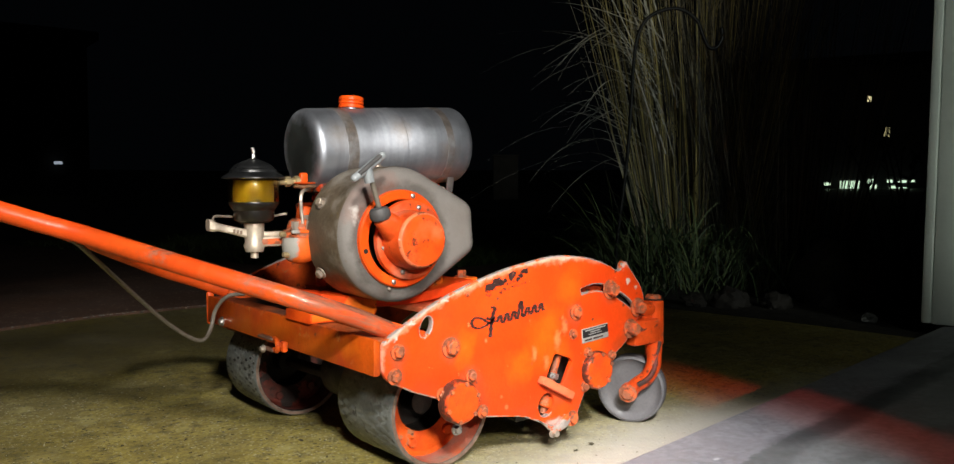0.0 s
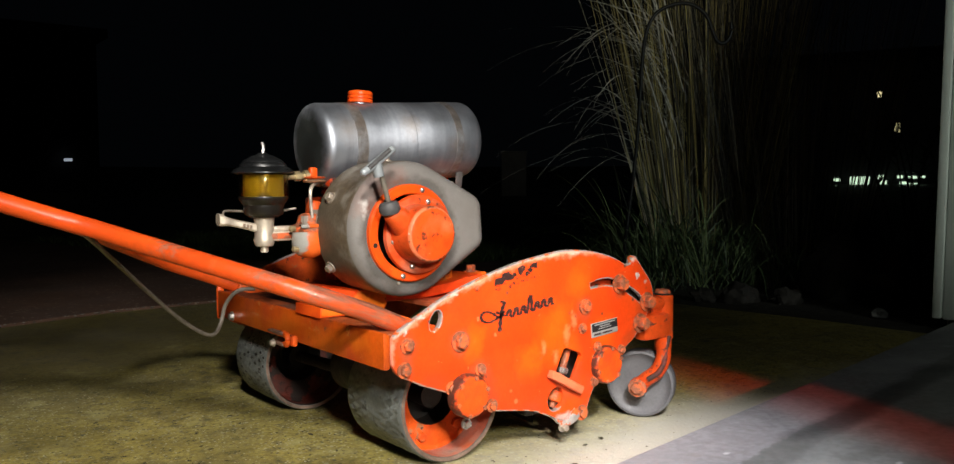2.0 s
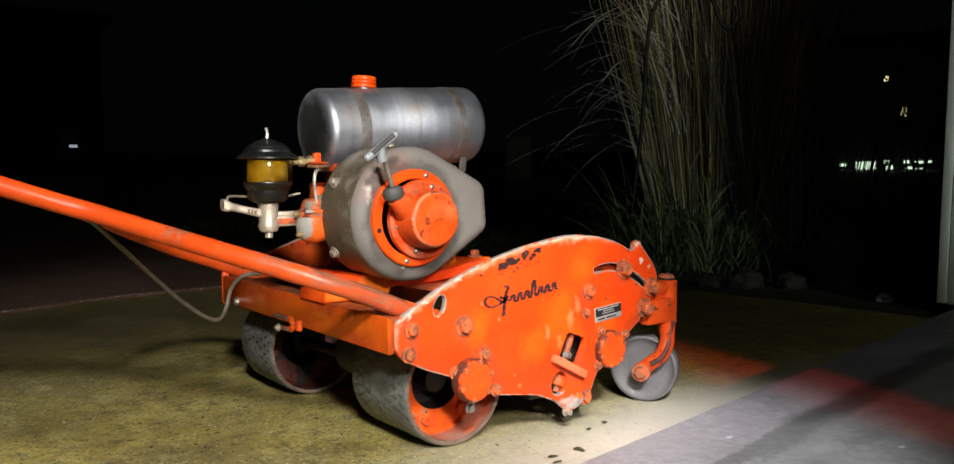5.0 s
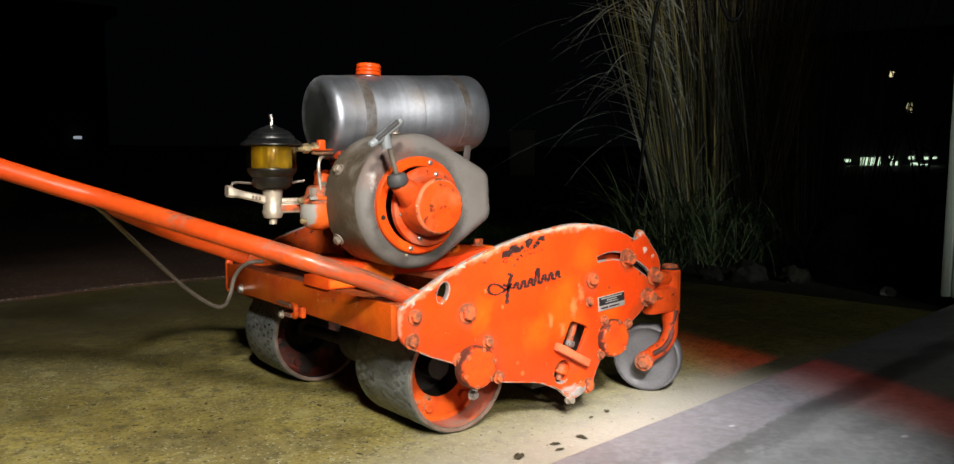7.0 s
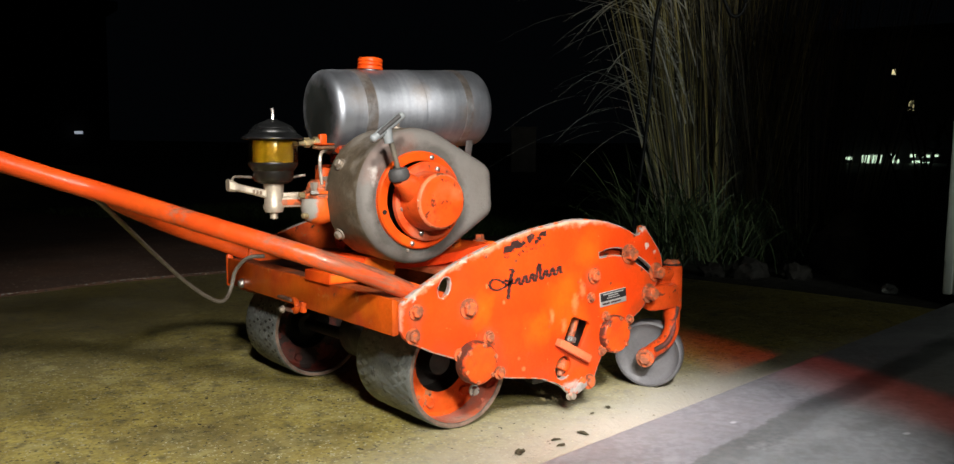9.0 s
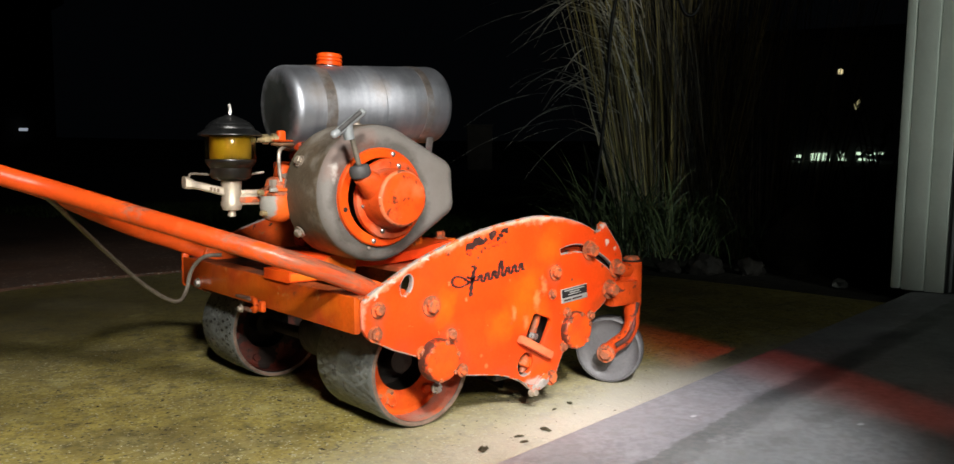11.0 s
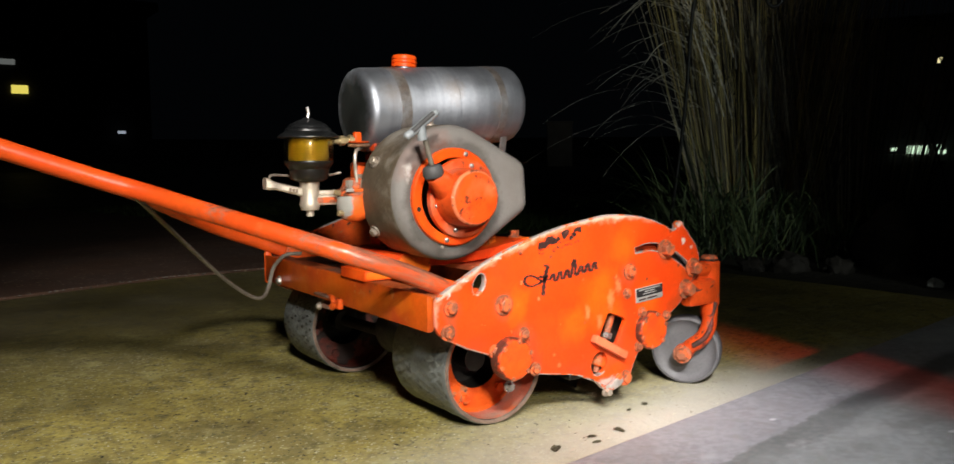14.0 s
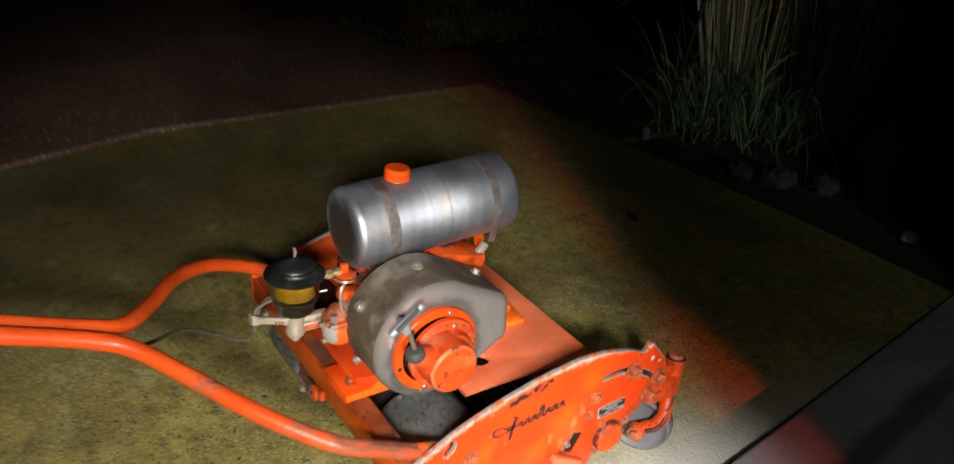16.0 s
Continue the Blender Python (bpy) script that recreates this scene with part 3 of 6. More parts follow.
def box(bm, at, size, bevel=0.003, turn=None):
    got = bmesh.ops.create_cube(bm, size=1.0)
    vs = got["verts"]
    bmesh.ops.scale(bm, vec=size, verts=vs)
    if bevel:
        es = list({e for v in vs for e in v.link_edges})
        out = bmesh.ops.bevel(bm, geom=es, offset=bevel, segments=2, profile=0.5, affect="EDGES")
        vs = list({v for f in out["faces"] for v in f.verts} | {v for v in vs if v.is_valid})
    m = Matrix.Translation(at) @ (turn or Matrix())
    bmesh.ops.transform(bm, matrix=m, verts=vs)
    return bm


def lathe(bm, profile, at, axis=(0, 0, 1), seg=40):
    """Turn the profile [(radius, along), ...] about the axis through at."""
    m = Matrix.Translation(at) @ frame_for(axis)
    rings = []
    for r, h in profile:
        if r < 1e-6:
            rings.append([bm.verts.new(m @ Vector((0, 0, h)))])
        else:
            rings.append([bm.verts.new(m @ Vector((r * math.cos(a), r * math.sin(a), h))) for a in (2 * math.pi * k / seg for k in range(seg))])
    for p, q in zip(rings, rings[1:]):
        for k in range(seg):
            j = (k + 1) % seg
            if len(p) == 1 and len(q) == 1:
                continue
            if len(p) == 1:
                bm.faces.new((p[0], q[j], q[k]))
            elif len(q) == 1:
                bm.faces.new((p[k], p[j], q[0]))
            else:
                bm.faces.new((p[k], p[j], q[j], q[k]))
    bmesh.ops.recalc_face_normals(bm, faces=bm.faces[:])
    return bm


def cyl(bm, a, c, r, seg=20, r2=None, bevel=0.0):
    a, c = Vector(a), Vector(c)
    h = (c - a).length
    r2 = r if r2 is None else r2
    e = min(bevel, r * 0.6)
    prof = [(0, 0), (r - e, 0), (r, e), (r2, h - e), (r2 - e, h), (0, h)] if e else [(0, 0), (r, 0), (r2, h), (0, h)]
    return lathe(bm, prof, a, c - a, seg)


def smooth_path(pts, steps=6):
    pts = [Vector(p) for p in pts]
    ext = [pts[0] * 2 - pts[1], *pts, pts[-1] * 2 - pts[-2]]
    out = []
    for i in range(1, len(ext) - 2):
        p0, p1, p2, p3 = ext[i - 1:i + 3]
        for k in range(steps):
            t = k / steps
            out.append(0.5 * ((2 * p1) + (p2 - p0) * t + (2 * p0 - 5 * p1 + 4 * p2 - p3) * t * t + (3 * p1 - p0 - 3 * p2 + p3) * t ** 3))
    return out + [pts[-1]]


def tube(bm, pts, r, seg=14, steps=6):
    """Sweep a circle along a smoothed path. flat: (start share, thinness) squashes the first stretch."""
    path = smooth_path(pts, steps)
    up = Vector((0, 0, 1))
    rings = []
    for i, p in enumerate(path):
        d = (path[min(i + 1, len(path) - 1)] - path[max(i - 1, 0)]).normalized()
        side = d.cross(up)
        side = side.normalized() if side.length > 1e-3 else Vector((1, 0, 0))
        u = side.cross(d)
        rr = r[min(i, len(r) - 1)] if isinstance(r, list) else r
        rings.append([bm.verts.new(p + (side * math.cos(a) + u * math.sin(a)) * rr) for a in (2 * math.pi * k / seg for k in range(seg))])
    for p, q in zip(rings, rings[1:]):
        for k in range(seg):
            bm.faces.new((p[k], p[(k + 1) % seg], q[(k + 1) % seg], q[k]))
    bm.faces.new(rings[0][::-1])
    bm.faces.new(rings[-1])
    bmesh.ops.recalc_face_normals(bm, faces=bm.faces[:])
    return bm


def extrude_outline(bm, outline, y0, y1, holes=(), bevel=0.0025):
    """A sheet in the x, z plane from y0 to y1, with holes through it. Faces across the thickness take slot 1."""
    edges = []
    for loop in (outline, *holes):
        vs = [bm.verts.new((x, y0, z)) for x, z in loop]
        edges += [bm.edges.new((vs[i], vs[(i + 1) % len(vs)])) for i in range(len(vs))]
    got = bmesh.ops.triangle_fill(bm, use_beauty=True, use_dissolve=False, edges=edges)
    faces = [g for g in got["geom"] if isinstance(g, bmesh.types.BMFace)]
    ext = bmesh.ops.extrude_face_region(bm, geom=faces)
    bmesh.ops.translate(bm, vec=(0, y1 - y0, 0), verts=[g for g in ext["geom"] if isinstance(g, bmesh.types.BMVert)])
    bmesh.ops.recalc_face_normals(bm, faces=bm.faces[:])
    bm.normal_update()
    rim = [e for e in bm.edges if len(e.link_faces) == 2 and e.calc_face_angle(0) > 1.2 and abs(e.link_faces[0].normal.y) + abs(e.link_faces[1].normal.y) > 0.9]
    if bevel:
        bmesh.ops.bevel(bm, geom=rim, offset=bevel, segments=2, profile=0.5, affect="EDGES")
    bm.normal_update()
    for f in bm.faces:
        f.material_index = 1 if abs(f.normal.y) < 0.93 else 0
    return bm


def arc(cx, cz, r, a0, a1, n, sx=1.0):
    return [(cx + sx * r * math.cos(radians(a0 + (a1 - a0) * k / (n - 1))), cz + r * math.sin(radians(a0 + (a1 - a0) * k / (n - 1)))) for k in range(n)]


def curve2(pts, steps=5):
    return [(p.x, p.z) for p in smooth_path([(x, 0, z) for x, z in pts], steps)]


def hexbolt(name, at, parent, r=0.009, h=0.007, axis=(0, -1, 0), mat=None, washer=True, spin=0.2):
    bm = bmesh.new()
    a, d = Vector(at), Vector(axis)
    if washer:
        cyl(bm, a, a + d * 0.0025, r * 1.45, 18)
    m = Matrix.Translation(a + d * (0.0025 if washer else 0)) @ frame_for(axis) @ Matrix.Rotation(spin, 4, "Z")
    lo = [bm.verts.new(m @ Vector((r * math.cos(k * math.pi / 3), r * math.sin(k * math.pi / 3), 0))) for k in range(6)]
    hi = [bm.verts.new(m @ Vector((r * math.cos(k * math.pi / 3), r * math.sin(k * math.pi / 3), h * 0.85))) for k in range(6)]
    top = [bm.verts.new(m @ Vector((r * 0.86 * math.cos(k * math.pi / 3), r * 0.86 * math.sin(k * math.pi / 3), h))) for k in range(6)]
    for k in range(6):
        j = (k + 1) % 6
        bm.faces.new((lo[k], lo[j], hi[j], hi[k]))
        bm.faces.new((hi[k], hi[j], top[j], top[k]))
    bm.faces.new(top)
    return part(name, bm, mat or RUST, parent, smooth=False)


# ---------------------------------------------------------------- ground and garage
def rise(x, y):
    """The land lies flat near the garage and rises gently past the lawn."""
    d = math.hypot(x - 0.5, y)
    return 0.0 if d < 7 else 0.037 * (d - 7) if d < 60 else 1.96


STEPS = [-600, -200, -90, -60, -45] + list(range(-36, 37)) + [45, 60, 90, 200, 600]


def ground_sheet(lift=-0.035, keep=lambda x, y: True):
    bm = bmesh.new()
    grid = [[bm.verts.new((x, y, rise(x, y) + lift)) for x in STEPS] for y in STEPS]
    for j in range(len(STEPS) - 1):
        for i in range(len(STEPS) - 1):
            if keep((STEPS[i] + STEPS[i + 1]) / 2, (STEPS[j] + STEPS[j + 1]) / 2):
                bm.faces.new((grid[j][i], grid[j][i + 1], grid[j + 1][i + 1], grid[j + 1][i]))
    bmesh.ops.delete(bm, geom=[v for v in bm.verts if not v.link_faces], context="VERTS")
    return bm


tagged(part("ground", ground_sheet(), LAWN), "dark green night lawn reaching to the horizon", "lawn", kind="structure")


def flat_slab(outline, z0, z1, bevel=0.006):
    bm = bmesh.new()
    vs = [bm.verts.new((x, y, z0)) for x, y in outline]
    f = bm.faces.new(vs)
    got = bmesh.ops.extrude_face_region(bm, geom=[f])
    up = [g for g in got["geom"] if isinstance(g, bmesh.types.BMVert)]
    bmesh.ops.translate(bm, vec=(0, 0, z1 - z0), verts=up)
    bmesh.ops.recalc_face_normals(bm, faces=bm.faces[:])
    if bevel:
        top = [e for e in bm.edges if all(abs(v.co.z - z1) < 1e-5 for v in e.verts)]
        bmesh.ops.bevel(bm, geom=top, offset=bevel, segments=2, profile=0.5, affect="EDGES")
    return bm


TURN_G = radians(8.3)                     # the garage door's line against the mower
GX, GY = Vector((math.cos(TURN_G), math.sin(TURN_G), 0)), Vector((-math.sin(TURN_G), math.cos(TURN_G), 0))
GO = Vector((0, -0.203, 0))


def g(u, v, z=0.0):
    return GO + GX * u + GY * v + Vector((0, 0, z))


def gxy(u, v):
    p = g(u, v)
    return (p.x, p.y)


def gbox(bm, u0, u1, v0, v1, z0, z1, bevel=0.003):
    c = g((u0 + u1) / 2, (v0 + v1) / 2, (z0 + z1) / 2)
    return box(bm, c, (u1 - u0, v1 - v0, z1 - z0), bevel, Matrix.Rotation(TURN_G, 4, "Z"))


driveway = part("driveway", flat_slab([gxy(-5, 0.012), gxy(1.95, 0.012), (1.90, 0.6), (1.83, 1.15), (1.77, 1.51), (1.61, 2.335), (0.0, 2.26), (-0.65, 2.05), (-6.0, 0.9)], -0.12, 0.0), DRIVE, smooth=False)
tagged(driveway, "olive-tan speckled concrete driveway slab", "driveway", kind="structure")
outer = part("outer_driveway", flat_slab([(-6.0, 0.92), (-0.65, 2.07), (0.0, 2.28), (1.615, 2.355), (1.785, 1.515), (2.10, 1.50), (2.55, 2.38), (6.0, 2.62), (6.0, 3.10), (3.1, 3.02), (1.57, 2.88), (1.16, 4.74), (0.78, 5.94), (0.30, 8.0), (-6.0, 9.5)], -0.12, 0.007), DRIVE_OLD, smooth=False)
tagged(outer, "reddish-brown aggregate outer driveway slab", "driveway", kind="structure")
slab = part("garage_floor", flat_slab([gxy(-4.2, -6.2), gxy(3.6, -6.2), gxy(3.6, 0), gxy(-4.2, 0)], -0.10, 0.03, 0.008), SLAB, smooth=False)
tagged(slab, "lilac-grey smooth garage floor slab with dark bands and stains", "floor", kind="structure")
bed = part("planting_bed", flat_slab([gxy(1.96, 0.02), gxy(5.5, 0.02), (6.0, 2.6), (2.58, 2.35), (2.13, 1.48), (1.79, 1.49), (1.86, 1.15), (1.93, 0.6)], -0.12, -0.004, 0), SOIL, smooth=False)
tagged(bed, "dark bare soil planting bed beside the driveway", "flower bed", kind="structure")
road = ground_sheet(-0.028, lambda x, y: 0 < y - 8.5 + 0.1 * x < 6.5)
tagged(part("street", road, ASPHALT), "dark asphalt street beyond the lawn", "street", kind="structure")

# the garage round the eye: walls, ceiling, the door's opening and its right jamb
bm = gbox(bmesh.new(), 2.105, 3.75, -0.15, 0.03, -0.1, 2.6)
tagged(part("wall_front", bm, WALL), "painted front wall of the garage beside the door", "wall", kind="structure")
bm = gbox(bmesh.new(), -4.35, -3.1, -0.15, 0.04, -0.1, 2.6)
tagged(part("wall_front_far", bm, WALL), "painted front wall of the garage", "wall", kind="structure")
bm = gbox(bmesh.new(), -3.1, 2.105, -0.15, 0.04, 2.2, 2.6)
tagged(part("door_header", bm, WALL), "painted header over the open garage door", "wall", kind="structure")
bm = gbox(bmesh.new(), 3.6, 3.75, -6.3, -0.15, -0.1, 2.6)
tagged(part("wall_right", bm, WALL), "painted side wall of the garage", "wall", kind="structure")
bm = gbox(bmesh.new(), -4.35, -4.2, -6.3, -0.15, -0.1, 2.6)
tagged(part("wall_left", bm, WALL), "painted side wall of the garage", "wall", kind="structure")
bm = gbox(bmesh.new(), -4.35, 3.75, -6.45, -6.3, -0.1, 2.6)
tagged(part("wall_back", bm, WALL), "painted back wall of the garage", "wall", kind="structure")
bm = gbox(bmesh.new(), -4.35, 3.75, -6.45, 0.04, 2.6, 2.75)
tagged(part("ceiling", bm, WALL), "plain garage ceiling", "ceiling", kind="structure")

LEAN = Matrix.Translation(g(2.05, 0.0)) @ Matrix(((1, 0, -0.0247, 0), (0, 1, -0.029, 0), (0, 0, 1, 0), (0, 0, 0, 1))) @ Matrix.Translation(-g(2.05, 0.0))


def leaning(bm):
    bmesh.ops.transform(bm, matrix=LEAN, verts=bm.verts[:])
    return bm


jamb = part("door_jamb", leaning(gbox(bmesh.new(), 2.050, 2.102, -0.036, 0.031, 0.034, 2.2, 0.004)), WHITE)
tagged(jamb, "white-painted door jamb of the open garage", "door frame", kind="structure")
part("outer_trim", leaning(gbox(bmesh.new(), 2.044, 2.102, 0.033, 0.062, 0.036, 2.2, 0.006)), WHITE, jamb)
part("stop_board", leaning(gbox(bmesh.new(), 2.060, 2.102, -0.094, -0.038, 0.032, 2.2, 0.003)), WHITE, jamb)
part("weather_strip", leaning(gbox(bmesh.new(), 2.066, 2.102, -0.103, -0.096, 0.032, 2.2, 0.002)), RUBBER_DARK, jamb, "dark rubber weather strip")
part("door_track", leaning(gbox(bmesh.new(), 2.062, 2.080, -0.114, -0.106, 0.036, 2.2, 0.002)), BOXGREY, jamb, "grey metal door track")
# shade on the wall beyond the track, put into a dark strip
part("track_shadow_strip", leaning(gbox(bmesh.new(), 2.082, 2.102, -0.150, -0.106, 0.032, 2.2, 0.002)), NIGHT_WALL, jamb, "dark strip standing in for the shade behind the track")

# ---------------------------------------------------------------- the greens mower
mower = new("greens_mower")
tagged(mower, "old orange reel mower with worn paint and petrol engine", "lawn mower")
FAR = 0.700                                # inner face of the far side plate


def plate_outline():
    top = curve2([(-0.126, 0.250), (-0.083, 0.273), (-0.034, 0.297), (0.027, 0.319), (0.104, 0.340), (0.180, 0.353), (0.235, 0.3585), (0.298, 0.353), (0.350, 0.340), (0.391, 0.322)], 4)
    horn = [(0.399, 0.324), (0.401, 0.334), (0.408, 0.339), (0.417, 0.337), (0.423, 0.329)]
    nose = curve2([(0.443, 0.306), (0.459, 0.287), (0.468, 0.263), (0.463, 0.242), (0.451, 0.222)], 3)
    low = [(0.415, 0.179), (0.381, 0.157), (0.330, 0.125), (0.309, 0.108), (0.292, 0.079), (0.281, 0.052), (0.262, 0.044), (0.229, 0.046)]
    belly = curve2([(0.205, 0.054), (0.170, 0.070), (0.144, 0.079), (0.091, 0.088), (0.061, 0.093)], 3)
    rear = [(-0.037, 0.140), (-0.082, 0.157), (-0.122, 0.177), (-0.132, 0.186), (-0.139, 0.200), (-0.140, 0.228), (-0.135, 0.242)]
    return top + horn + nose + low + belly + rear


def slot_outline():
    up = curve2([(0.292, 0.293), (0.320, 0.299), (0.352, 0.297), (0.392, 0.282), (0.425, 0.262), (0.440, 0.247)], 3)
    dn = curve2([(0.434, 0.241), (0.418, 0.254), (0.385, 0.272), (0.350, 0.285), (0.322, 0.287), (0.294, 0.285)], 3)
    return up + dn


def oval(cx, cz, a, b, tilt, n=20):
    c, s = math.cos(radians(tilt)), math.sin(radians(tilt))
    return [(cx + a * math.cos(k) * c - b * math.sin(k) * s, cz + a * math.cos(k) * s + b * math.sin(k) * c) for k in (2 * math.pi * i / n for i in range(n))]


near_holes = [oval(-0.056, 0.259, 0.017, 0.010, 68), slot_outline(), [(0.225, 0.178), (0.231, 0.180), (0.266, 0.167), (0.269, 0.161), (0.249, 0.123), (0.243, 0.121), (0.209, 0.133), (0.206, 0.139)], oval(0.205, 0.091, 0.021, 0.018, 60)]
bm = extrude_outline(bmesh.new(), plate_outline(), 0.0, 0.011, near_holes)
for f in bm.faces:
    c = f.calc_center_median()
    if (0.185 < c.x < 0.272 and 0.074 < c.z < 0.182) or (c.x < -0.110 and c.z < 0.240):
        f.material_index = 0
plate = part("side_plate", bm, [PLATE_PAINT, EDGE], mower, "orange cast side plate with bare metal edges")
part("corner_bend", box(bmesh.new(), (-0.1462, 0.0064, 0.2190), (0.0130, 0.0125, 0.056), 0.005), BAR_PAINT, plate, "worn rounded corner between plate and bar")
part("side_plate", extrude_outline(bmesh.new(), plate_outline(), FAR, FAR + 0.011), [ORANGE_WORN, EDGE], mower, "orange cast side plate with bare metal edges")

# what is fixed to the near side plate
for x, z, r in ((-0.111, 0.226, 0.009), (-0.117, 0.188, 0.009), (-0.009, 0.221, 0.012), (0.033, 0.168, 0.008), (-0.027, 0.146, 0.008), (0.057, 0.104, 0.008), (0.277, 0.252, 0.010), (0.270, 0.212, 0.007), (0.309, 0.173, 0.007), (0.374, 0.160, 0.007), (0.301, 0.110, 0.007), (0.268, 0.056, 0.010), (0.026, 0.306, 0.003)):
    hexbolt("bolt", (x, -0.0005, z), plate, r, r * 0.75, spin=x * 40)
for x, z in ((0.369, 0.287), (0.446, 0.246)):
    hexbolt("slot_nut", (x, -0.0005, z), plate, 0.013, 0.014, spin=x * 30)
hexbolt("pivot_nut", (0.427, -0.0005, 0.206), plate, 0.013, 0.016, spin=0.4)


def bearing_cap(x, z, r, depth, screws, paint):
    bm = lathe(bmesh.new(), [(0, depth), (r * 0.90, depth), (r * 0.97, depth - 0.003), (r, depth - 0.006), (r, 0.0)], (x, 0, z), (0, -1, 0), 30)
    cap = part("bearing_cap", bm, paint, plate, "round orange bearing cap with chipped paint")
    for k in range(screws):
        a = 2 * math.pi * (k + 0.3) / screws
        hexbolt("cap_screw", (x + (r - 0.005) * math.cos(a), -depth + 0.0005, z + (r - 0.005) * math.sin(a)), cap, 0.0042, 0.003, washer=False, spin=a)
    return cap


bearing_cap(0.002, 0.131, 0.036, 0.022, 6, CAP_PAINTS[0])
hexbolt("cap_nut", (0.0110, 0.012, 0.0790), plate, 0.0068, 0.008, mat=STEEL, spin=0.5)
bearing_cap(0.330, 0.138, 0.036, 0.014, 6, CAP_PAINTS[1])

# reel adjuster seen through the window in the plate
bm = cyl(bmesh.new(), (0.214, 0.020, 0.070), (0.254, 0.020, 0.175), 0.0065, 14)
part("adjuster_rod", bm, RUST, plate, "greasy adjuster rod")
# black box added behind the window, for the shade inside
part("window_backing", box(bmesh.new(), (0.262, 0.066, 0.126), (0.170, 0.030, 0.150), 0.006), GREASE_SHADE, plate, "black backing added behind the window in the plate")
bm = cyl(bmesh.new(), (0.2375, 0.018, 0.130), (0.2415, 0.018, 0.1405), 0.0095, 6, bevel=0.002)
part("adjuster_nut", bm, STEEL, plate, "bright steel nut")
bm = cyl(bmesh.new(), (0.217, 0.018, 0.081), (0.2245, 0.018, 0.099), 0.0135, 16, bevel=0.002)
part("adjuster_collar", bm, ORANGE_WORN, plate)
bm = box(bmesh.new(), (0.222, -0.008, 0.121), (0.086, 0.016, 0.015), 0.003, Matrix.Rotation(radians(28), 4, "Y"))
part("adjuster_bracket", bm, FADED, plate)
bm = extrude_outline(bmesh.new(), curve2([(0.180, 0.069), (0.205, 0.056), (0.225, 0.052), (0.248, 0.068), (0.256, 0.052), (0.232, 0.040), (0.206, 0.046)], 2), -0.010, -0.001, (), 0.002)
part("worn_foot", bm, [EDGE, EDGE], plate, "bare worn metal foot of the plate")
hexbolt("foot_bolt", (0.215, -0.006, 0.040), plate, 0.0065, 0.010, mat=GREY_PIPE, spin=0.7)

# curved bar behind the slot
bm = extrude_outline(bmesh.new(), curve2([(0.280, 0.305), (0.330, 0.312), (0.385, 0.298), (0.430, 0.272), (0.452, 0.250), (0.436, 0.232), (0.405, 0.252), (0.350, 0.274), (0.285, 0.276)], 3), 0.018, 0.026, (), 0.002)
part("slot_bar", bm, [ORANGE_DARK, ORANGE_DARK], plate, "dark greasy bar behind the slot")
# nameplate: black field, silver strip, bars for its small print
TILT = Matrix.Rotation(radians(-5), 4, "Y")


def on_tag(dx, dz, y):
    p = TILT @ Vector((dx, 0, dz))
    return (0.328 + p.x, y, 0.2075 + p.z)


tag = part("nameplate", box(bmesh.new(), on_tag(0, 0, -0.0012), (0.070, 0.0022, 0.027), 0.0008, TILT), PLATE_SILVER, plate, "small black and silver maker's plate")
part("black_field", box(bmesh.new(), on_tag(0, 0.0045, -0.0027), (0.067, 0.001, 0.0155), 0, TILT), PLATE_BLACK, tag)
for w, dz, h in ((0.054, 0.0095, 0.0022), (0.026, 0.0052, 0.0020), (0.034, 0.0012, 0.0014)):
    part("print_bar", box(bmesh.new(), on_tag(-0.001, dz, -0.0036), (w, 0.0006, h), 0, TILT), PLATE_SILVER, tag)
for dx, w in ((-0.020, 0.018), (0.006, 0.026)):
    part("stamped_bar", box(bmesh.new(), on_tag(dx, -0.0085, -0.0027), (w, 0.0006, 0.0028), 0, TILT), INK, tag)


def ribbon(bm, pts, width, y=-0.0012, steps=7):
    """A flat brush stroke lying on the plate, thick on its down strokes."""
    path = smooth_path([(x, 0, z) for x, z in pts], steps)
    last = None
    for i, p in enumerate(path):
        d = (path[min(i + 1, len(path) - 1)] - path[max(i - 1, 0)]).normalized()
        nrm = Vector((-d.z, 0, d.x))
        w = width * (0.55 + 0.75 * abs(d.z)) * (0.85 + 0.3 * math.sin(i * 1.7))
        ring = [bm.verts.new((p.x + s * nrm.x * w / 2, yy, p.z + s * nrm.z * w / 2)) for s, yy in ((1, 0), (1, y), (-1, y), (-1, 0))]
        if last:
            for k in range(3):
                bm.faces.new((last[k], last[k + 1], ring[k + 1], ring[k]))
        last = ring
    bmesh.ops.recalc_face_normals(bm, faces=bm.faces[:])
    return bm


# the maker's flourish as plain strokes
bm = ribbon(bmesh.new(), [(0.086, 0.262), (0.072, 0.252), (0.054, 0.246), (0.040, 0.249), (0.035, 0.257), (0.042, 0.264), (0.056, 0.262), (0.070, 0.254), (0.078, 0.252)], 0.0048)
part("badge_stroke", bm, INK, plate, "dark worn flourish of a badge")
bm = ribbon(bmesh.new(), [(0.076, 0.279), (0.085, 0.277), (0.080, 0.264), (0.077, 0.248), (0.075, 0.228)], 0.0062)
part("badge_stroke", bm, INK, plate, "dark worn flourish of a badge")
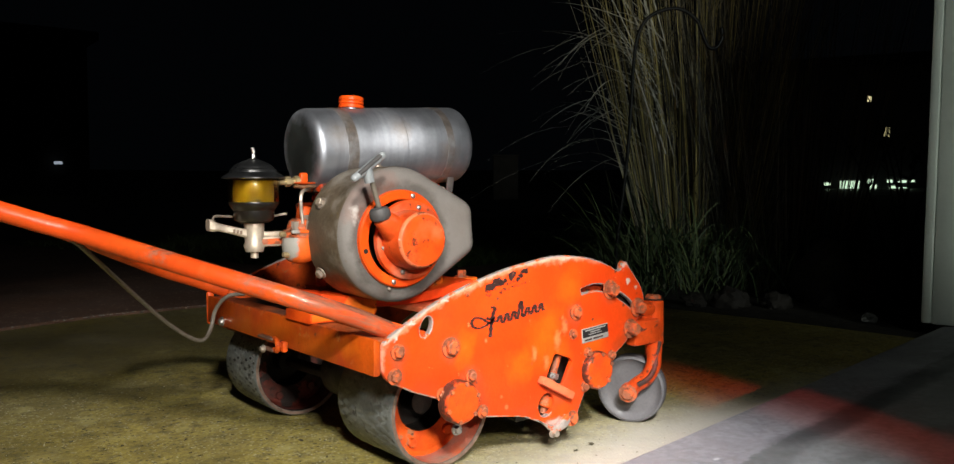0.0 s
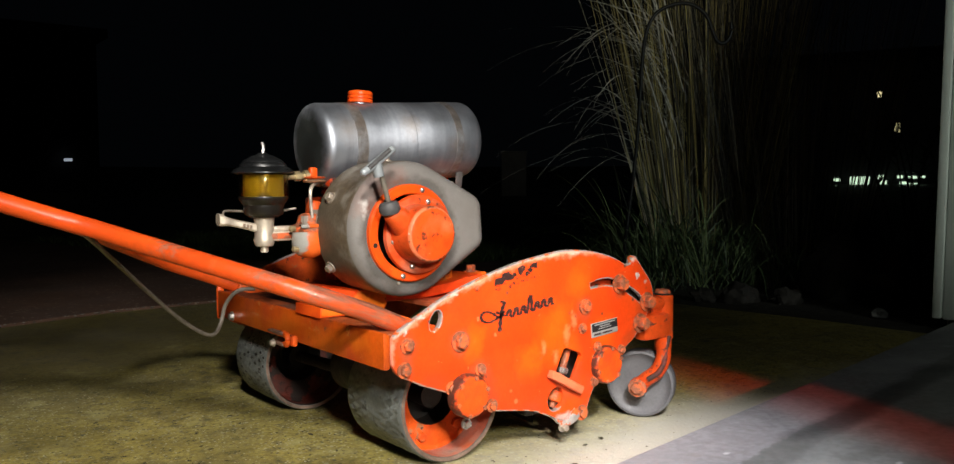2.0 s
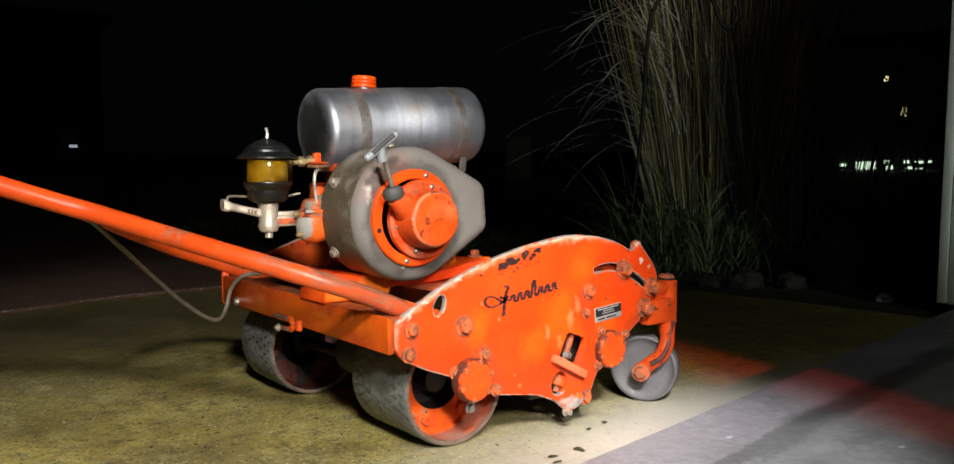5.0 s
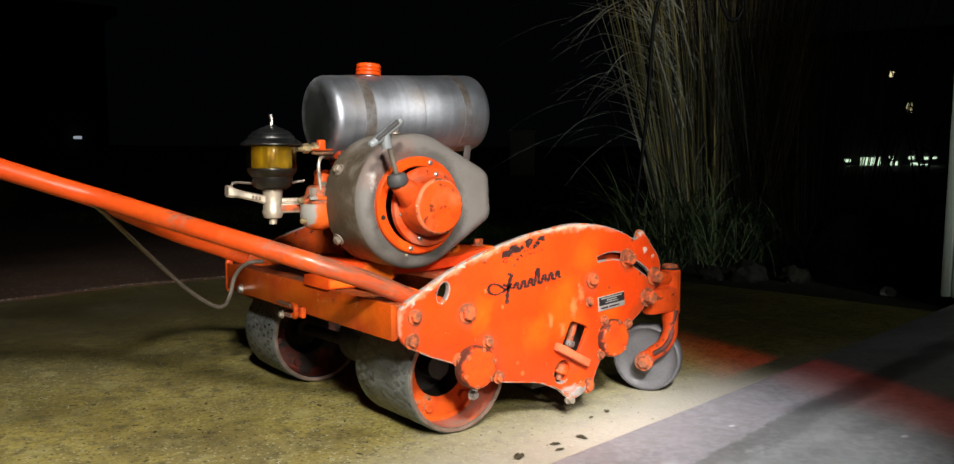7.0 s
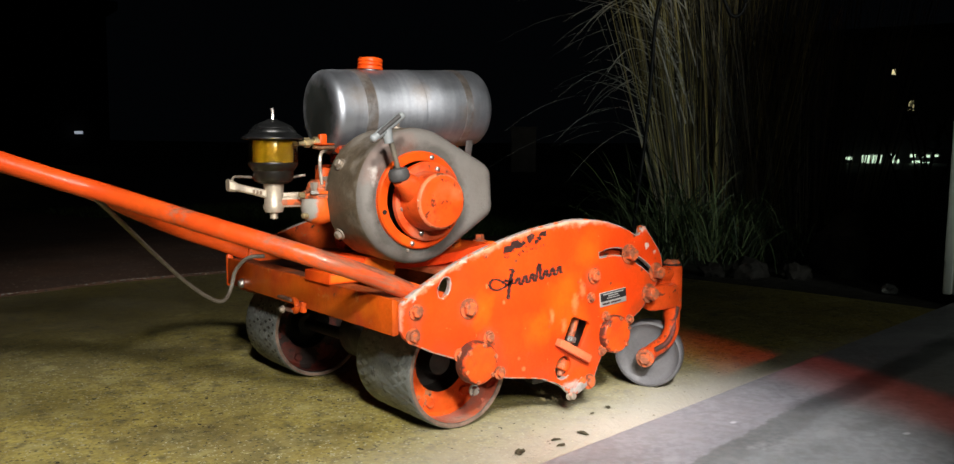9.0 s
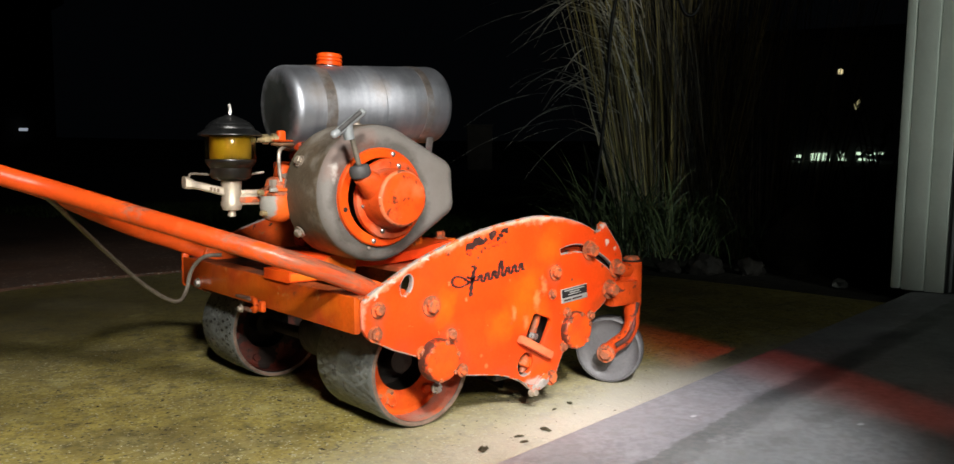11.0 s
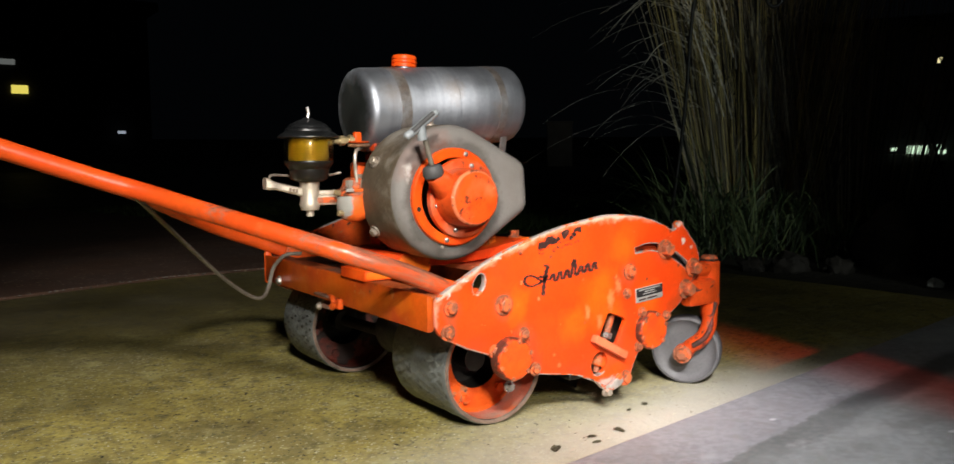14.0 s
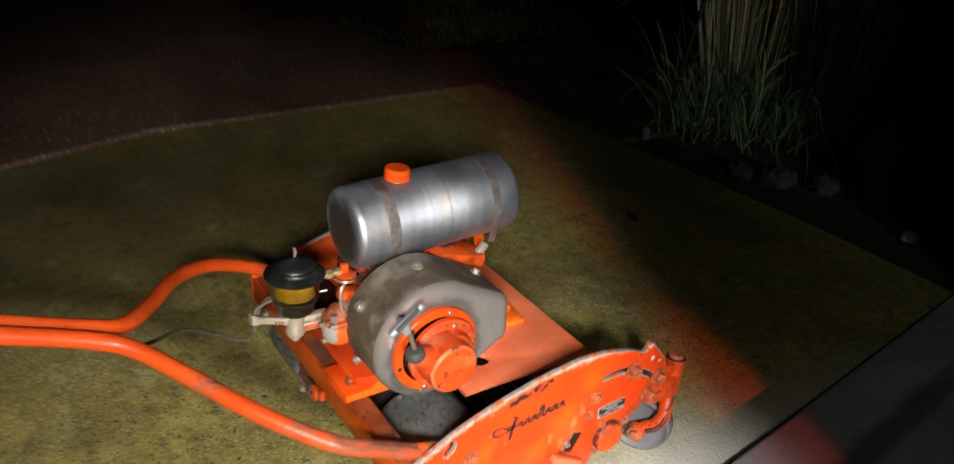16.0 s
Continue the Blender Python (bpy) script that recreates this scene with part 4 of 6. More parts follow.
wave = [(0.066, 0.262), (0.088, 0.254)]
for k in range(7):
    x0 = 0.094 + k * 0.0158
    zb = 0.2515 + k * 0.0021
    tall = 0.0235 if k == 3 else 0.0105
    wave += [(x0, zb + tall * 0.9), (x0 + 0.0050, zb + tall), (x0 + 0.0058, zb + 0.001), (x0 + 0.0115, zb + 0.0005)]
bm = ribbon(bmesh.new(), wave, 0.0050)
part("badge_stroke", bm, INK, plate, "dark worn flourish of a badge")

# flaked transfer above it
rng = random.Random(5)
bm = bmesh.new()
for k in range(60):
    cx = 0.064 + 0.092 * rng.random()
    cz = 0.303 + (cx - 0.064) * 0.22 + rng.uniform(-0.009, 0.015)
    big = rng.choice((0.002, 0.003, 0.007, 0.009)) if cz > 0.309 + (cx - 0.064) * 0.2 else 0.0022
    n = rng.randint(5, 8)
    vs = [bm.verts.new((cx + big * rng.uniform(0.4, 1.3) * math.cos(2 * math.pi * i / n), -0.0006 - 0.00002 * k, cz + 0.8 * big * rng.uniform(0.3, 1.2) * math.sin(2 * math.pi * i / n))) for i in range(n)]
    bm.faces.new(vs[::-1])
part("flaked_transfer", bm, INK, plate, "dark remains of a flaked transfer", smooth=False)

# rear cross bar with its hitch loop
bm = box(bmesh.new(), (-0.149, 0.3490, 0.2205), (0.008, 0.697, 0.057), 0.002)
bar = part("rear_bar", bm, BAR_PAINT, mower, "orange angle-iron cross bar, greasy on top")
part("top_flange", box(bmesh.new(), (-0.126, 0.352, 0.2435), (0.036, 0.688, 0.007), 0.002), FLANGE, bar, "greasy top flange")
part("bar_end", box(bmesh.new(), (-0.146, FAR + 0.002, 0.222), (0.016, 0.014, 0.074), 0.006), ORANGE_WORN, bar)
hexbolt("bar_bolt", (-0.1535, 0.612, 0.203), bar, 0.007, 0.006, (-1, 0, 0), STEEL)
bm = tube(bmesh.new(), [(-0.168, 0.324, 0.2075), (-0.170, 0.310, 0.2065), (-0.171, 0.303, 0.1980), (-0.170, 0.310, 0.1890), (-0.168, 0.324, 0.1880)], 0.0052, 10)
hitch = part("hitch_clevis", bm, ORANGE_WORN, bar, "bent orange clevis of the hitch")
part("upper_prong", box(bmesh.new(), (-0.172, 0.348, 0.2075), (0.012, 0.060, 0.0055), 0.002), RUSTY, hitch, "rusty flat prong")
part("lower_prong", box(bmesh.new(), (-0.172, 0.336, 0.1875), (0.010, 0.040, 0.0055), 0.002), RUSTY, hitch, "rusty flat prong")
hexbolt("prong_bolt", (-0.177, 0.350, 0.1875), hitch, 0.005, 0.005, (-1, 0, 0), GREY_PIPE)
bm = box(bmesh.new(), (-0.158, 0.314, 0.1950), (0.010, 0.030, 0.020), 0.003)
part("loop_lug", bm, ORANGE_WORN, bar)


# the two roller drums
def drum(cx, y0, y1):
    cz, R = 0.1045, 0.1045
    d = new("roller_drum")
    d.parent = mower
    d.location = (cx, 0, cz)
    w = y1 - y0
    bm = lathe(bmesh.new(), [(R - 0.010, 0.0), (R - 0.003, 0.0), (R - 0.001, 0.003), (R - 0.001, w - 0.003), (R - 0.003, w), (R - 0.010, w), (R - 0.010, 0.0)], (0, y0, 0), (0, 1, 0), 64)
    part("shell", bm, DRUM, d, "grey worn steel drum shell")
    bm = bmesh.new()
    rows, cols = 8, 36
    rng = random.Random(int(y0 * 1000))
    lo_y, hi_y = y0 + 0.004, y1 - 0.004
    for i in range(rows):
        for k in range(cols):
            yy = y0 + w * (i + 0.5 + rng.uniform(-0.10, 0.10)) / rows
            a = 2 * math.pi * (k + 0.5 * (i % 2) + rng.uniform(-0.10, 0.10)) / cols
            size = rng.uniform(0.62, 0.88)
            da, dy = math.pi / cols * size, w / rows * size * rng.uniform(0.85, 1.05)
            q = []
            for ua, uy, rr in ((-1, 0, 0), (0, -1, 0), (1, 0, 0), (0, 1, 0)):
                q.append(bm.verts.new(((R - 0.0011) * math.cos(a + ua * da), min(max(yy + uy * dy, lo_y), hi_y), (R - 0.0011) * math.sin(a + ua * da))))
            worn = rng.uniform(0.0, 0.75)
            # far drum's pits: their shade is drawn as dark tile centres
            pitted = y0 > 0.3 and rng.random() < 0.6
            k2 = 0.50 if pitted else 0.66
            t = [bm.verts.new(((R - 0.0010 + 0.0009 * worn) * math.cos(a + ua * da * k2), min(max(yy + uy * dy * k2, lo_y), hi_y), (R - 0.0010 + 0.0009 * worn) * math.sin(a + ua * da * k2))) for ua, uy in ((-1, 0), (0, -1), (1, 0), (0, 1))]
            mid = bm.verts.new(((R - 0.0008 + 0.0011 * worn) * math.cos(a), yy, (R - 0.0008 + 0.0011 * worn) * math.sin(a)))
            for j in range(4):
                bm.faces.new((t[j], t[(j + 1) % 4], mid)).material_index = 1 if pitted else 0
                bm.faces.new((q[j], q[(j + 1) % 4], t[(j + 1) % 4], t[j]))
    bmesh.ops.recalc_face_normals(bm, faces=bm.faces[:])
    tread = part("tread", bm, [TREAD, GREASE_SHADE], d, "worn diamond tread")
    tread["kind"] = "stuff"
    bm = lathe(bmesh.new(), [(R - 0.0095, 0.0), (R - 0.0035, -0.0015), (R - 0.0035, 0.0), (R - 0.0095, 0.002)], (0, y0, 0), (0, 1, 0), 64)
    part("rim", bm, RIM, d, "bare scuffed rim")
    # far drum: the shade inside is put into a darker maroon paint
    bm = lathe(bmesh.new(), [(R - 0.0105, 0.001), (R - 0.0108, 0.030), (R - 0.0112, 0.048)], (0, y0, 0), (0, 1, 0), 48)
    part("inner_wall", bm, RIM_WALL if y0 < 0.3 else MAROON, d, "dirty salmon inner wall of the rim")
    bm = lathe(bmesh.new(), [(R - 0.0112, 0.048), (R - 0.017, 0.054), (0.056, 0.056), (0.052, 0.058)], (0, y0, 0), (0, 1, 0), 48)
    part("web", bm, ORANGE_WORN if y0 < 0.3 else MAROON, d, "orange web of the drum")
    # hub and well in black: the shade inside the drum is painted in
    bm = cyl(bmesh.new(), (0, y0 + 0.060, 0), (0, y0 + 0.10, 0), 0.022, 20)
    part("hub", bm, GREASE_SHADE, d)
    bm = lathe(bmesh.new(), [(0.0522, 0.0580), (0.051, 0.062), (0.051, 0.105), (0.020, 0.108)], (0, y0, 0), (0, 1, 0), 40)
    part("web_well", bm, GREASE_SHADE, d, "well round the hub, its shade put into the black")
    for k, deg in enumerate((192, 248, 310)):
        a = radians(deg)
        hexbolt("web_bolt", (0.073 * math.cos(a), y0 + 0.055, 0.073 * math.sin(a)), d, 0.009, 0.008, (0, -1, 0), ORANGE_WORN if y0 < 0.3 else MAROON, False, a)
    return d


drum(0.015, 0.058, 0.238)
drum(-0.020, 0.520, 0.676)
part("drum_axle", cyl(bmesh.new(), (0.012, 0.13, 0.1045), (-0.018, 0.60, 0.1045), 0.012, 16), GREASE_SHADE, mower)
bm = lathe(bmesh.new(), [(0.0, 0), (0.05, 0), (0.052, 0.004), (0.052, 0.10), (0.03, 0.13), (0.0, 0.13)], (0.015, 0.30, 0.115), (0, 1, 0), 28)
part("gear_case", bm, GREASE_SHADE, mower, "greasy black gear case")

# cutting reel and bed under the deck
reel = part("cutting_reel", cyl(bmesh.new(), (0.240, 0.078, 0.095), (0.240, FAR - 0.01, 0.095), 0.011, 14), GREASE_SHADE, mower, "greasy dark cutting reel")
for b in range(7):
    bm = bmesh.new()
    last = None
    for i in range(26):
        y = 0.085 + (FAR - 0.11) * i / 25
        a = 2 * math.pi * b / 7 + 1.5 * i / 25
        c, s_ = math.cos(a), math.sin(a)
        ring = [bm.verts.new((0.240 + rr * c - o * s_, y, 0.095 + rr * s_ + o * c)) for rr, o in ((0.045, 0.001), (0.072, 0.001), (0.072, -0.002), (0.045, -0.002))]
        if last:
            for k in range(4):
                bm.faces.new((last[k], last[(k + 1) % 4], ring[(k + 1) % 4], ring[k]))
        last = ring
    part("reel_blade", bm, GREASE_SHADE, reel, smooth=False)
part("bed_knife", box(bmesh.new(), (0.170, 0.390, 0.066), (0.050, 0.580, 0.014), 0.003), GREASE_SHADE, mower)

# front caster
caster = new("front_caster")
caster.parent = mower
bm = cyl(bmesh.new(), (0.524, 0.024, 0.160), (0.524, 0.024, 0.252), 0.0215, 26, bevel=0.003)
part("swivel_post", bm, FORK, caster, "orange swivel post with grimy cap")
bm = lathe(bmesh.new(), [(0, 0.262), (0.013, 0.262), (0.0165, 0.258), (0.0165, 0.250)], (0.524, 0.024, 0), (0, 0, 1), 22)
part("post_cap", bm, RUST, caster, "grimy brown cap")
bm = lathe(bmesh.new(), [(0.0185, 0.2515), (0.0210, 0.2525), (0.0185, 0.2550), (0.0160, 0.2550)], (0.524, 0.024, 0), (0, 0, 1), 26)
part("grease_ring", bm, GREASE_SHADE, caster, "black ring of grease")
for z, dz, y, thick in ((0.236, 0.028, 0.018, 0.022), (0.192, 0.052, 0.014, 0.032)):
    bm = box(bmesh.new(), (0.482, y, z), (0.082, thick, dz), 0.010)
    part("bracket_arm", bm, FORK, caster)
bm = box(bmesh.new(), (0.488, 0.020, 0.212), (0.066, 0.017, 0.052), 0.006)
part("bracket_web", bm, FORK, caster)
AX_W = Vector((-0.84, -0.543, 0.0))         # the wheel has swung round towards the door
WC = Vector((0.492, 0.052, 0.0690))
front, rear = WC + AX_W * 0.036, WC - AX_W * 0.033
bm = tube(bmesh.new(), [(0.524, 0.022, 0.174), (0.507, 0.007, 0.152), (0.491, -0.006, 0.128), (0.482, 0.002, 0.102), (0.470, 0.020, 0.084), tuple(front)], [0.0165] * 8 + [0.0150] * 40, 14)
part("fork_arm", bm, FORK, caster, "bent orange fork arm with dark scuffs")
bm = tube(bmesh.new(), [(0.536, 0.034, 0.168), (0.552, 0.048, 0.142), (0.556, 0.058, 0.110), (0.538, 0.062, 0.084), tuple(rear)], [0.0165] * 8 + [0.0150] * 40, 14)
part("fork_arm", bm, FORK, caster, "bent orange fork arm with dark scuffs")
# the groove's shade, drawn as a dark strip lying on the arm
bm = tube(bmesh.new(), [(0.515, 0.000, 0.168), (0.498, -0.008, 0.148), (0.482, -0.017, 0.126), (0.472, -0.011, 0.104), (0.459, 0.006, 0.088)], 0.0052, 8)
part("groove_strip", bm, MAROON, caster, "dark strip drawn as a groove along the fork arm")
bm = cyl(bmesh.new(), front - AX_W * 0.010, front + AX_W * 0.013, 0.0185, 20, bevel=0.003)
part("fork_boss", bm, FORK, caster)
hexbolt("axle_bolt", front + AX_W * 0.013, caster, 0.0125, 0.008, AX_W, spin=0.2)
bm = lathe(bmesh.new(), [(0.012, -0.013), (0.028, -0.012), (0.048, -0.007), (0.058, -0.011), (0.0625, -0.016), (0.067, -0.014), (0.0690, -0.008), (0.0690, 0.010), (0.067, 0.016), (0.058, 0.016), (0.012, 0.014)], WC, -AX_W, 56)
part("wheel", bm, RUBBER, caster, "solid grey rubber wheel")
bm = lathe(bmesh.new(), [(0.0692, 0.006), (0.0698, 0.009), (0.0692, 0.017), (0.064, 0.019), (0.058, 0.017)], WC, -AX_W, 56)
part("wheel_lip", bm, RUBBER_DARK, caster)
bm = cyl(bmesh.new(), front, rear, 0.008, 12)
part("wheel_axle", bm, STEEL, caster)

# deck and engine feet
bm = extrude_outline(bmesh.new(), [(0.050, 0), (0.36, 0), (0.36, 0.53), (0.050, 0.53)], 0, 0.010, [oval(0.133, 0.078, 0.019, 0.019, 0, 24)], 0.002)
bmesh.ops.transform(bm, matrix=Matrix(((1, 0, 0, 0), (0, 0, 1, 0.115), (0, -1, 0, 0.262), (0, 0, 0, 1))), verts=bm.verts[:])
bmesh.ops.recalc_face_normals(bm, faces=bm.faces[:])
part("engine_deck", bm, [FADED, FADED], mower, "flat faded orange deck plate with a round hole")
bm = tube(bmesh.new(), [(-0.10, 0.34, 0.262), (0.0, 0.30, 0.266), (0.14, 0.28, 0.276), (0.24, 0.28, 0.280)], 0.012, 8)
part("deck_rib", bm, ORANGE_DARK, mower)
bm = extrude_outline(bmesh.new(), [(-0.157, 0.2480), (-0.030, 0.2480), (-0.022, 0.262), (-0.022, 0.290), (-0.082, 0.292), (-0.104, 0.2680), (-0.156, 0.2660)], 0.203, 0.302, (), 0.003)
foot = part("engine_foot", bm, [YELLOW_ORANGE, ORANGE], mower, "yellowed orange engine foot")
hexbolt("foot_bolt", (-0.128, 0.238, 0.2668), foot, 0.010, 0.006, (0, 0, 1), RUST)
bm = bmesh.new()
box(bm, (0.230, 0.290, 0.270), (0.125, 0.060, 0.014), 0.004, Matrix.Rotation(radians(-6), 4, "Z"))
box(bm, (0.250, 0.305, 0.284), (0.055, 0.030, 0.020), 0.004)
box(bm, (0.120, 0.280, 0.296), (0.070, 0.080, 0.040), 0.010)
foot = part("engine_foot", bm, YELLOW_ORANGE, mower, "yellowed orange engine foot")
hexbolt("foot_bolt", (0.222, 0.278, 0.277), foot, 0.009, 0.006, (0, 0, 1), RUST)
hexbolt("foot_bolt", (0.250, 0.312, 0.294), foot, 0.010, 0.012, (0, 0, 1), RUST)

# black sheet added to keep the gap behind the bar dark
part("gap_sheet", box(bmesh.new(), (-0.055, 0.490, 0.238), (0.110, 0.400, 0.006), 0.002), GREASE_SHADE, mower, "black sheet added over the gap behind the bar")
# engine block behind the fan housing
bm = bmesh.new()
box(bm, (0.02, 0.315, 0.360), (0.150, 0.150, 0.140), 0.012)
box(bm, (0.02, 0.300, 0.290), (0.120, 0.140, 0.030), 0.005)
block = part("crankcase", bm, ORANGE_DARK, mower, "greasy orange crankcase")
saddle = curve2([(-0.135, 0.299), (-0.100, 0.292), (-0.050, 0.2865), (0.010, 0.2835), (0.070, 0.285), (0.120, 0.290), (0.165, 0.2975), (0.200, 0.300)], 3)
bm = extrude_outline(bmesh.new(), saddle + [(x, z - 0.019) for x, z in saddle[::-1]], 0.206, 0.400, (), 0.003)
part("engine_base", bm, [CRADLE, CRADLE], mower, "red-orange bent sheet under the engine")
for k in range(7):
    bm = box(bmesh.new(), (0.05, 0.345, 0.430 + 0.009 * k), (0.130, 0.120, 0.004), 0.001)
    part("cooling_fin", bm, ORANGE_DARK, block)
bm = box(bmesh.new(), (0.110, 0.300, 0.462), (0.120, 0.090, 0.030), 0.008, Matrix.Rotation(radians(14), 4, "Y"))
part("cylinder_cover", bm, ORANGE_WORN, block, "faded orange cylinder cover")
bm = box(bmesh.new(), (0.160, 0.272, 0.462), (0.016, 0.014, 0.050), 0.004, Matrix.Rotation(radians(40), 4, "Y"))
part("spark_lead_clip", bm, CAST, block)
bm = box(bmesh.new(), (-0.070, 0.345, 0.430), (0.050, 0.080, 0.050), 0.006)
part("intake_block", bm, ORANGE_DARK, block, "greasy orange intake block")
bm = box(bmesh.new(), (-0.075, 0.300, 0.488), (0.050, 0.060, 0.030), 0.006)
part("intake_cover", bm, ORANGE_DARK, block)


# fan housing: a round body with a flat-sided nose
def hull(points):
    pts = sorted(set(points))
    def half(seq):
        out = []
        for p in seq:
            while len(out) > 1 and (out[-1][0] - out[-2][0]) * (p[1] - out[-2][1]) - (out[-1][1] - out[-2][1]) * (p[0] - out[-2][0]) <= 0:
                out.pop()
            out.append(p)
        return out[:-1]
    return half(pts) + half(pts[::-1])


HC = (-0.026, 0.401)
ring0 = hull([(round(x, 5), round(z, 5)) for x, z in arc(*HC, 0.118, 0, 359, 72)] + arc(0.107, 0.434, 0.028, -10, 75, 10) + arc(0.111, 0.381, 0.028, -85, 10, 10))


def inset(loop, d):
    out = []
    n = len(loop)
    for i in range(n):
        a, b, c = Vector(loop[i - 1]), Vector(loop[i]), Vector(loop[(i + 1) % n])
        e1, e2 = (b - a).normalized(), (c - b).normalized()
        nn = (Vector((-e1.y, e1.x)) + Vector((-e2.y, e2.x))).normalized()
        out.append((b.x + nn.x * d, b.y + nn.y * d))
    return out


bm = bmesh.new()
layers = [(0.010, 0.240), (0.0, 0.238), (0.0, 0.165)] + [(0.024 * (1 - math.cos(radians(k))), 0.138 - 0.024 * math.sin(radians(k)) + 0.0) for k in (0, 18, 36, 54, 72, 90)]
rings = []
for d, y in layers:
    rings.append([bm.verts.new((x, y, z)) for x, z in (inset(ring0, d) if d else ring0)])
for p, q in zip(rings, rings[1:]):
    for k in range(len(p)):
        bm.faces.new((p[k], p[(k + 1) % len(p)], q[(k + 1) % len(p)], q[k]))
bm.faces.new(rings[0])
inner = [bm.verts.new((x, 0.114, z)) for x, z in arc(-0.028, 0.395, 0.078, 0, 355, 72)]
edges = [e for e in bm.edges if len(e.link_faces) == 1 and all(abs(v.co.y - 0.114) < 1e-5 for v in e.verts)] + [bm.edges.new((inner[k], inner[(k + 1) % 72])) for k in range(72)]
bmesh.ops.triangle_fill(bm, use_beauty=True, edges=edges)
bmesh.ops.recalc_face_normals(bm, faces=bm.faces[:])
for f in bm.faces:
    f.material_index = 1 if f.calc_center_median().y > 0.128 else 0
housing = part("fan_housing", bm, [HOUSING, HOUSING_SIDE], mower, "grey metal fan housing, stained and scuffed")
for x, y, z, ax in ((-0.128, 0.215, 0.335, (-0.85, -0.1, -0.5)), (-0.131, 0.205, 0.455, (-0.88, -0.1, 0.45)), (-0.03, 0.19, 0.519, (0, 0, 1)), (0.105, 0.20, 0.468, (0.4, 0, 0.9)), (-0.055, 0.113, 0.310, (0, -1, 0))):
    hexbolt("housing_screw", (x, y, z), housing, 0.0075 if y > 0.15 else 0.002, 0.007 if y > 0.15 else 0.001, ax, GREY_PIPE)

# recoil starter
RC = (-0.031, 0.395)
bm = lathe(bmesh.new(), [(0.0665, 0.113), (0.0665, 0.1065), (0.0685, 0.1045), (0.081, 0.104), (0.0835, 0.1065), (0.084, 0.1145)], (RC[0], 0, RC[1]), (0, 1, 0), 56)
starter = part("starter_ring", bm, ORANGE, mower, "orange starter ring with silver screws")
for deg in (74, -105, 10):
    a = radians(deg)
    bm = lathe(bmesh.new(), [(0.0, 0.0), (0.003, 0.0004), (0.0045, 0.0018), (0.0048, 0.0035)], (RC[0] + 0.0755 * math.cos(a), 0.1008, RC[1] + 0.0755 * math.sin(a)), (0, 1, 0), 14)
    part("ring_screw", bm, STEEL, starter, "domed silver screw")
# empty holes drawn as dark discs, their shade in the colour
for deg in (-166, 134):
    a = radians(deg)
    bm = cyl(bmesh.new(), (RC[0] + 0.0755 * math.cos(a), 0.1034, RC[1] + 0.0755 * math.sin(a)), (RC[0] + 0.0755 * math.cos(a), 0.1060, RC[1] + 0.0755 * math.sin(a)), 0.0042, 14)
    part("screw_hole", bm, GREASE_SHADE, starter, "dark disc drawn as an empty screw hole")
# recess walls in black: the shade of the gap is painted in
bm = lathe(bmesh.new(), [(0.067, 0.155), (0.0, 0.155)], (RC[0], 0, RC[1]), (0, 1, 0), 40)
lathe(bm, [(0.0675, 0.112), (0.0675, 0.156)], (RC[0], 0, RC[1]), (0, 1, 0), 40)
part("starter_recess", bm, GREASE_SHADE, mower, "dark recess behind the starter")
DC = (-0.0215, 0.393)
bm = lathe(bmesh.new(), [(0.0, 0.066), (0.044, 0.066), (0.0490, 0.071), (0.0500, 0.088), (0.0512, 0.0905), (0.0655, 0.0925), (0.0675, 0.0945), (0.0680, 0.103), (0.0, 0.104)], (DC[0], 0, DC[1]), (0, 1, 0), 44)
dish = part("starter_dish", bm, CUP_SIDE, mower, "orange starter dish")
for deg in (-169, -110, 75.5, 10, -50):
    a = radians(deg)
    bm = lathe(bmesh.new(), [(0.0, 0.0), (0.003, 0.0005), (0.0046, 0.002), (0.005, 0.004)], (DC[0] + 0.0565 * math.cos(a), 0.0875, DC[1] + 0.0565 * math.sin(a)), (0, 1, 0), 14)
    part("dish_screw", bm, STEEL, dish, "domed silver screw")
CC = (-0.0325, 0.3955)
cup = part("starter_cup", lathe(bmesh.new(), [(0.0462, 0.0446), (0.0476, 0.0560), (0.0488, 0.0740), (0.0492, 0.1000)], (CC[0], 0, CC[1]), (0, 1, 0), 48), CUP_SIDE, dish, "faded orange rope drum cup")
part("cup_face", lathe(bmesh.new(), [(0.0, 0.0372), (0.006, 0.0372), (0.010, 0.0380), (0.030, 0.0378), (0.0412, 0.0388), (0.0424, 0.0394)], (CC[0], 0, CC[1]), (0, 1, 0), 48), CUP_PAINT, cup, "scratched orange face")
part("cup_edge", lathe(bmesh.new(), [(0.0424, 0.0394), (0.0444, 0.0408), (0.0462, 0.0446)], (CC[0], 0, CC[1]), (0, 1, 0), 48), CUP_EDGE, cup, "scuffed salmon edge")
bm = tube(bmesh.new(), [(-0.102, 0.062, 0.434), (-0.085, 0.066, 0.424), (-0.062, 0.075, 0.409), (-0.045, 0.088, 0.402)], [0.014 + 0.0009 * k for k in range(19)], 20)
part("rope_guide", bm, CUP_SIDE, dish)
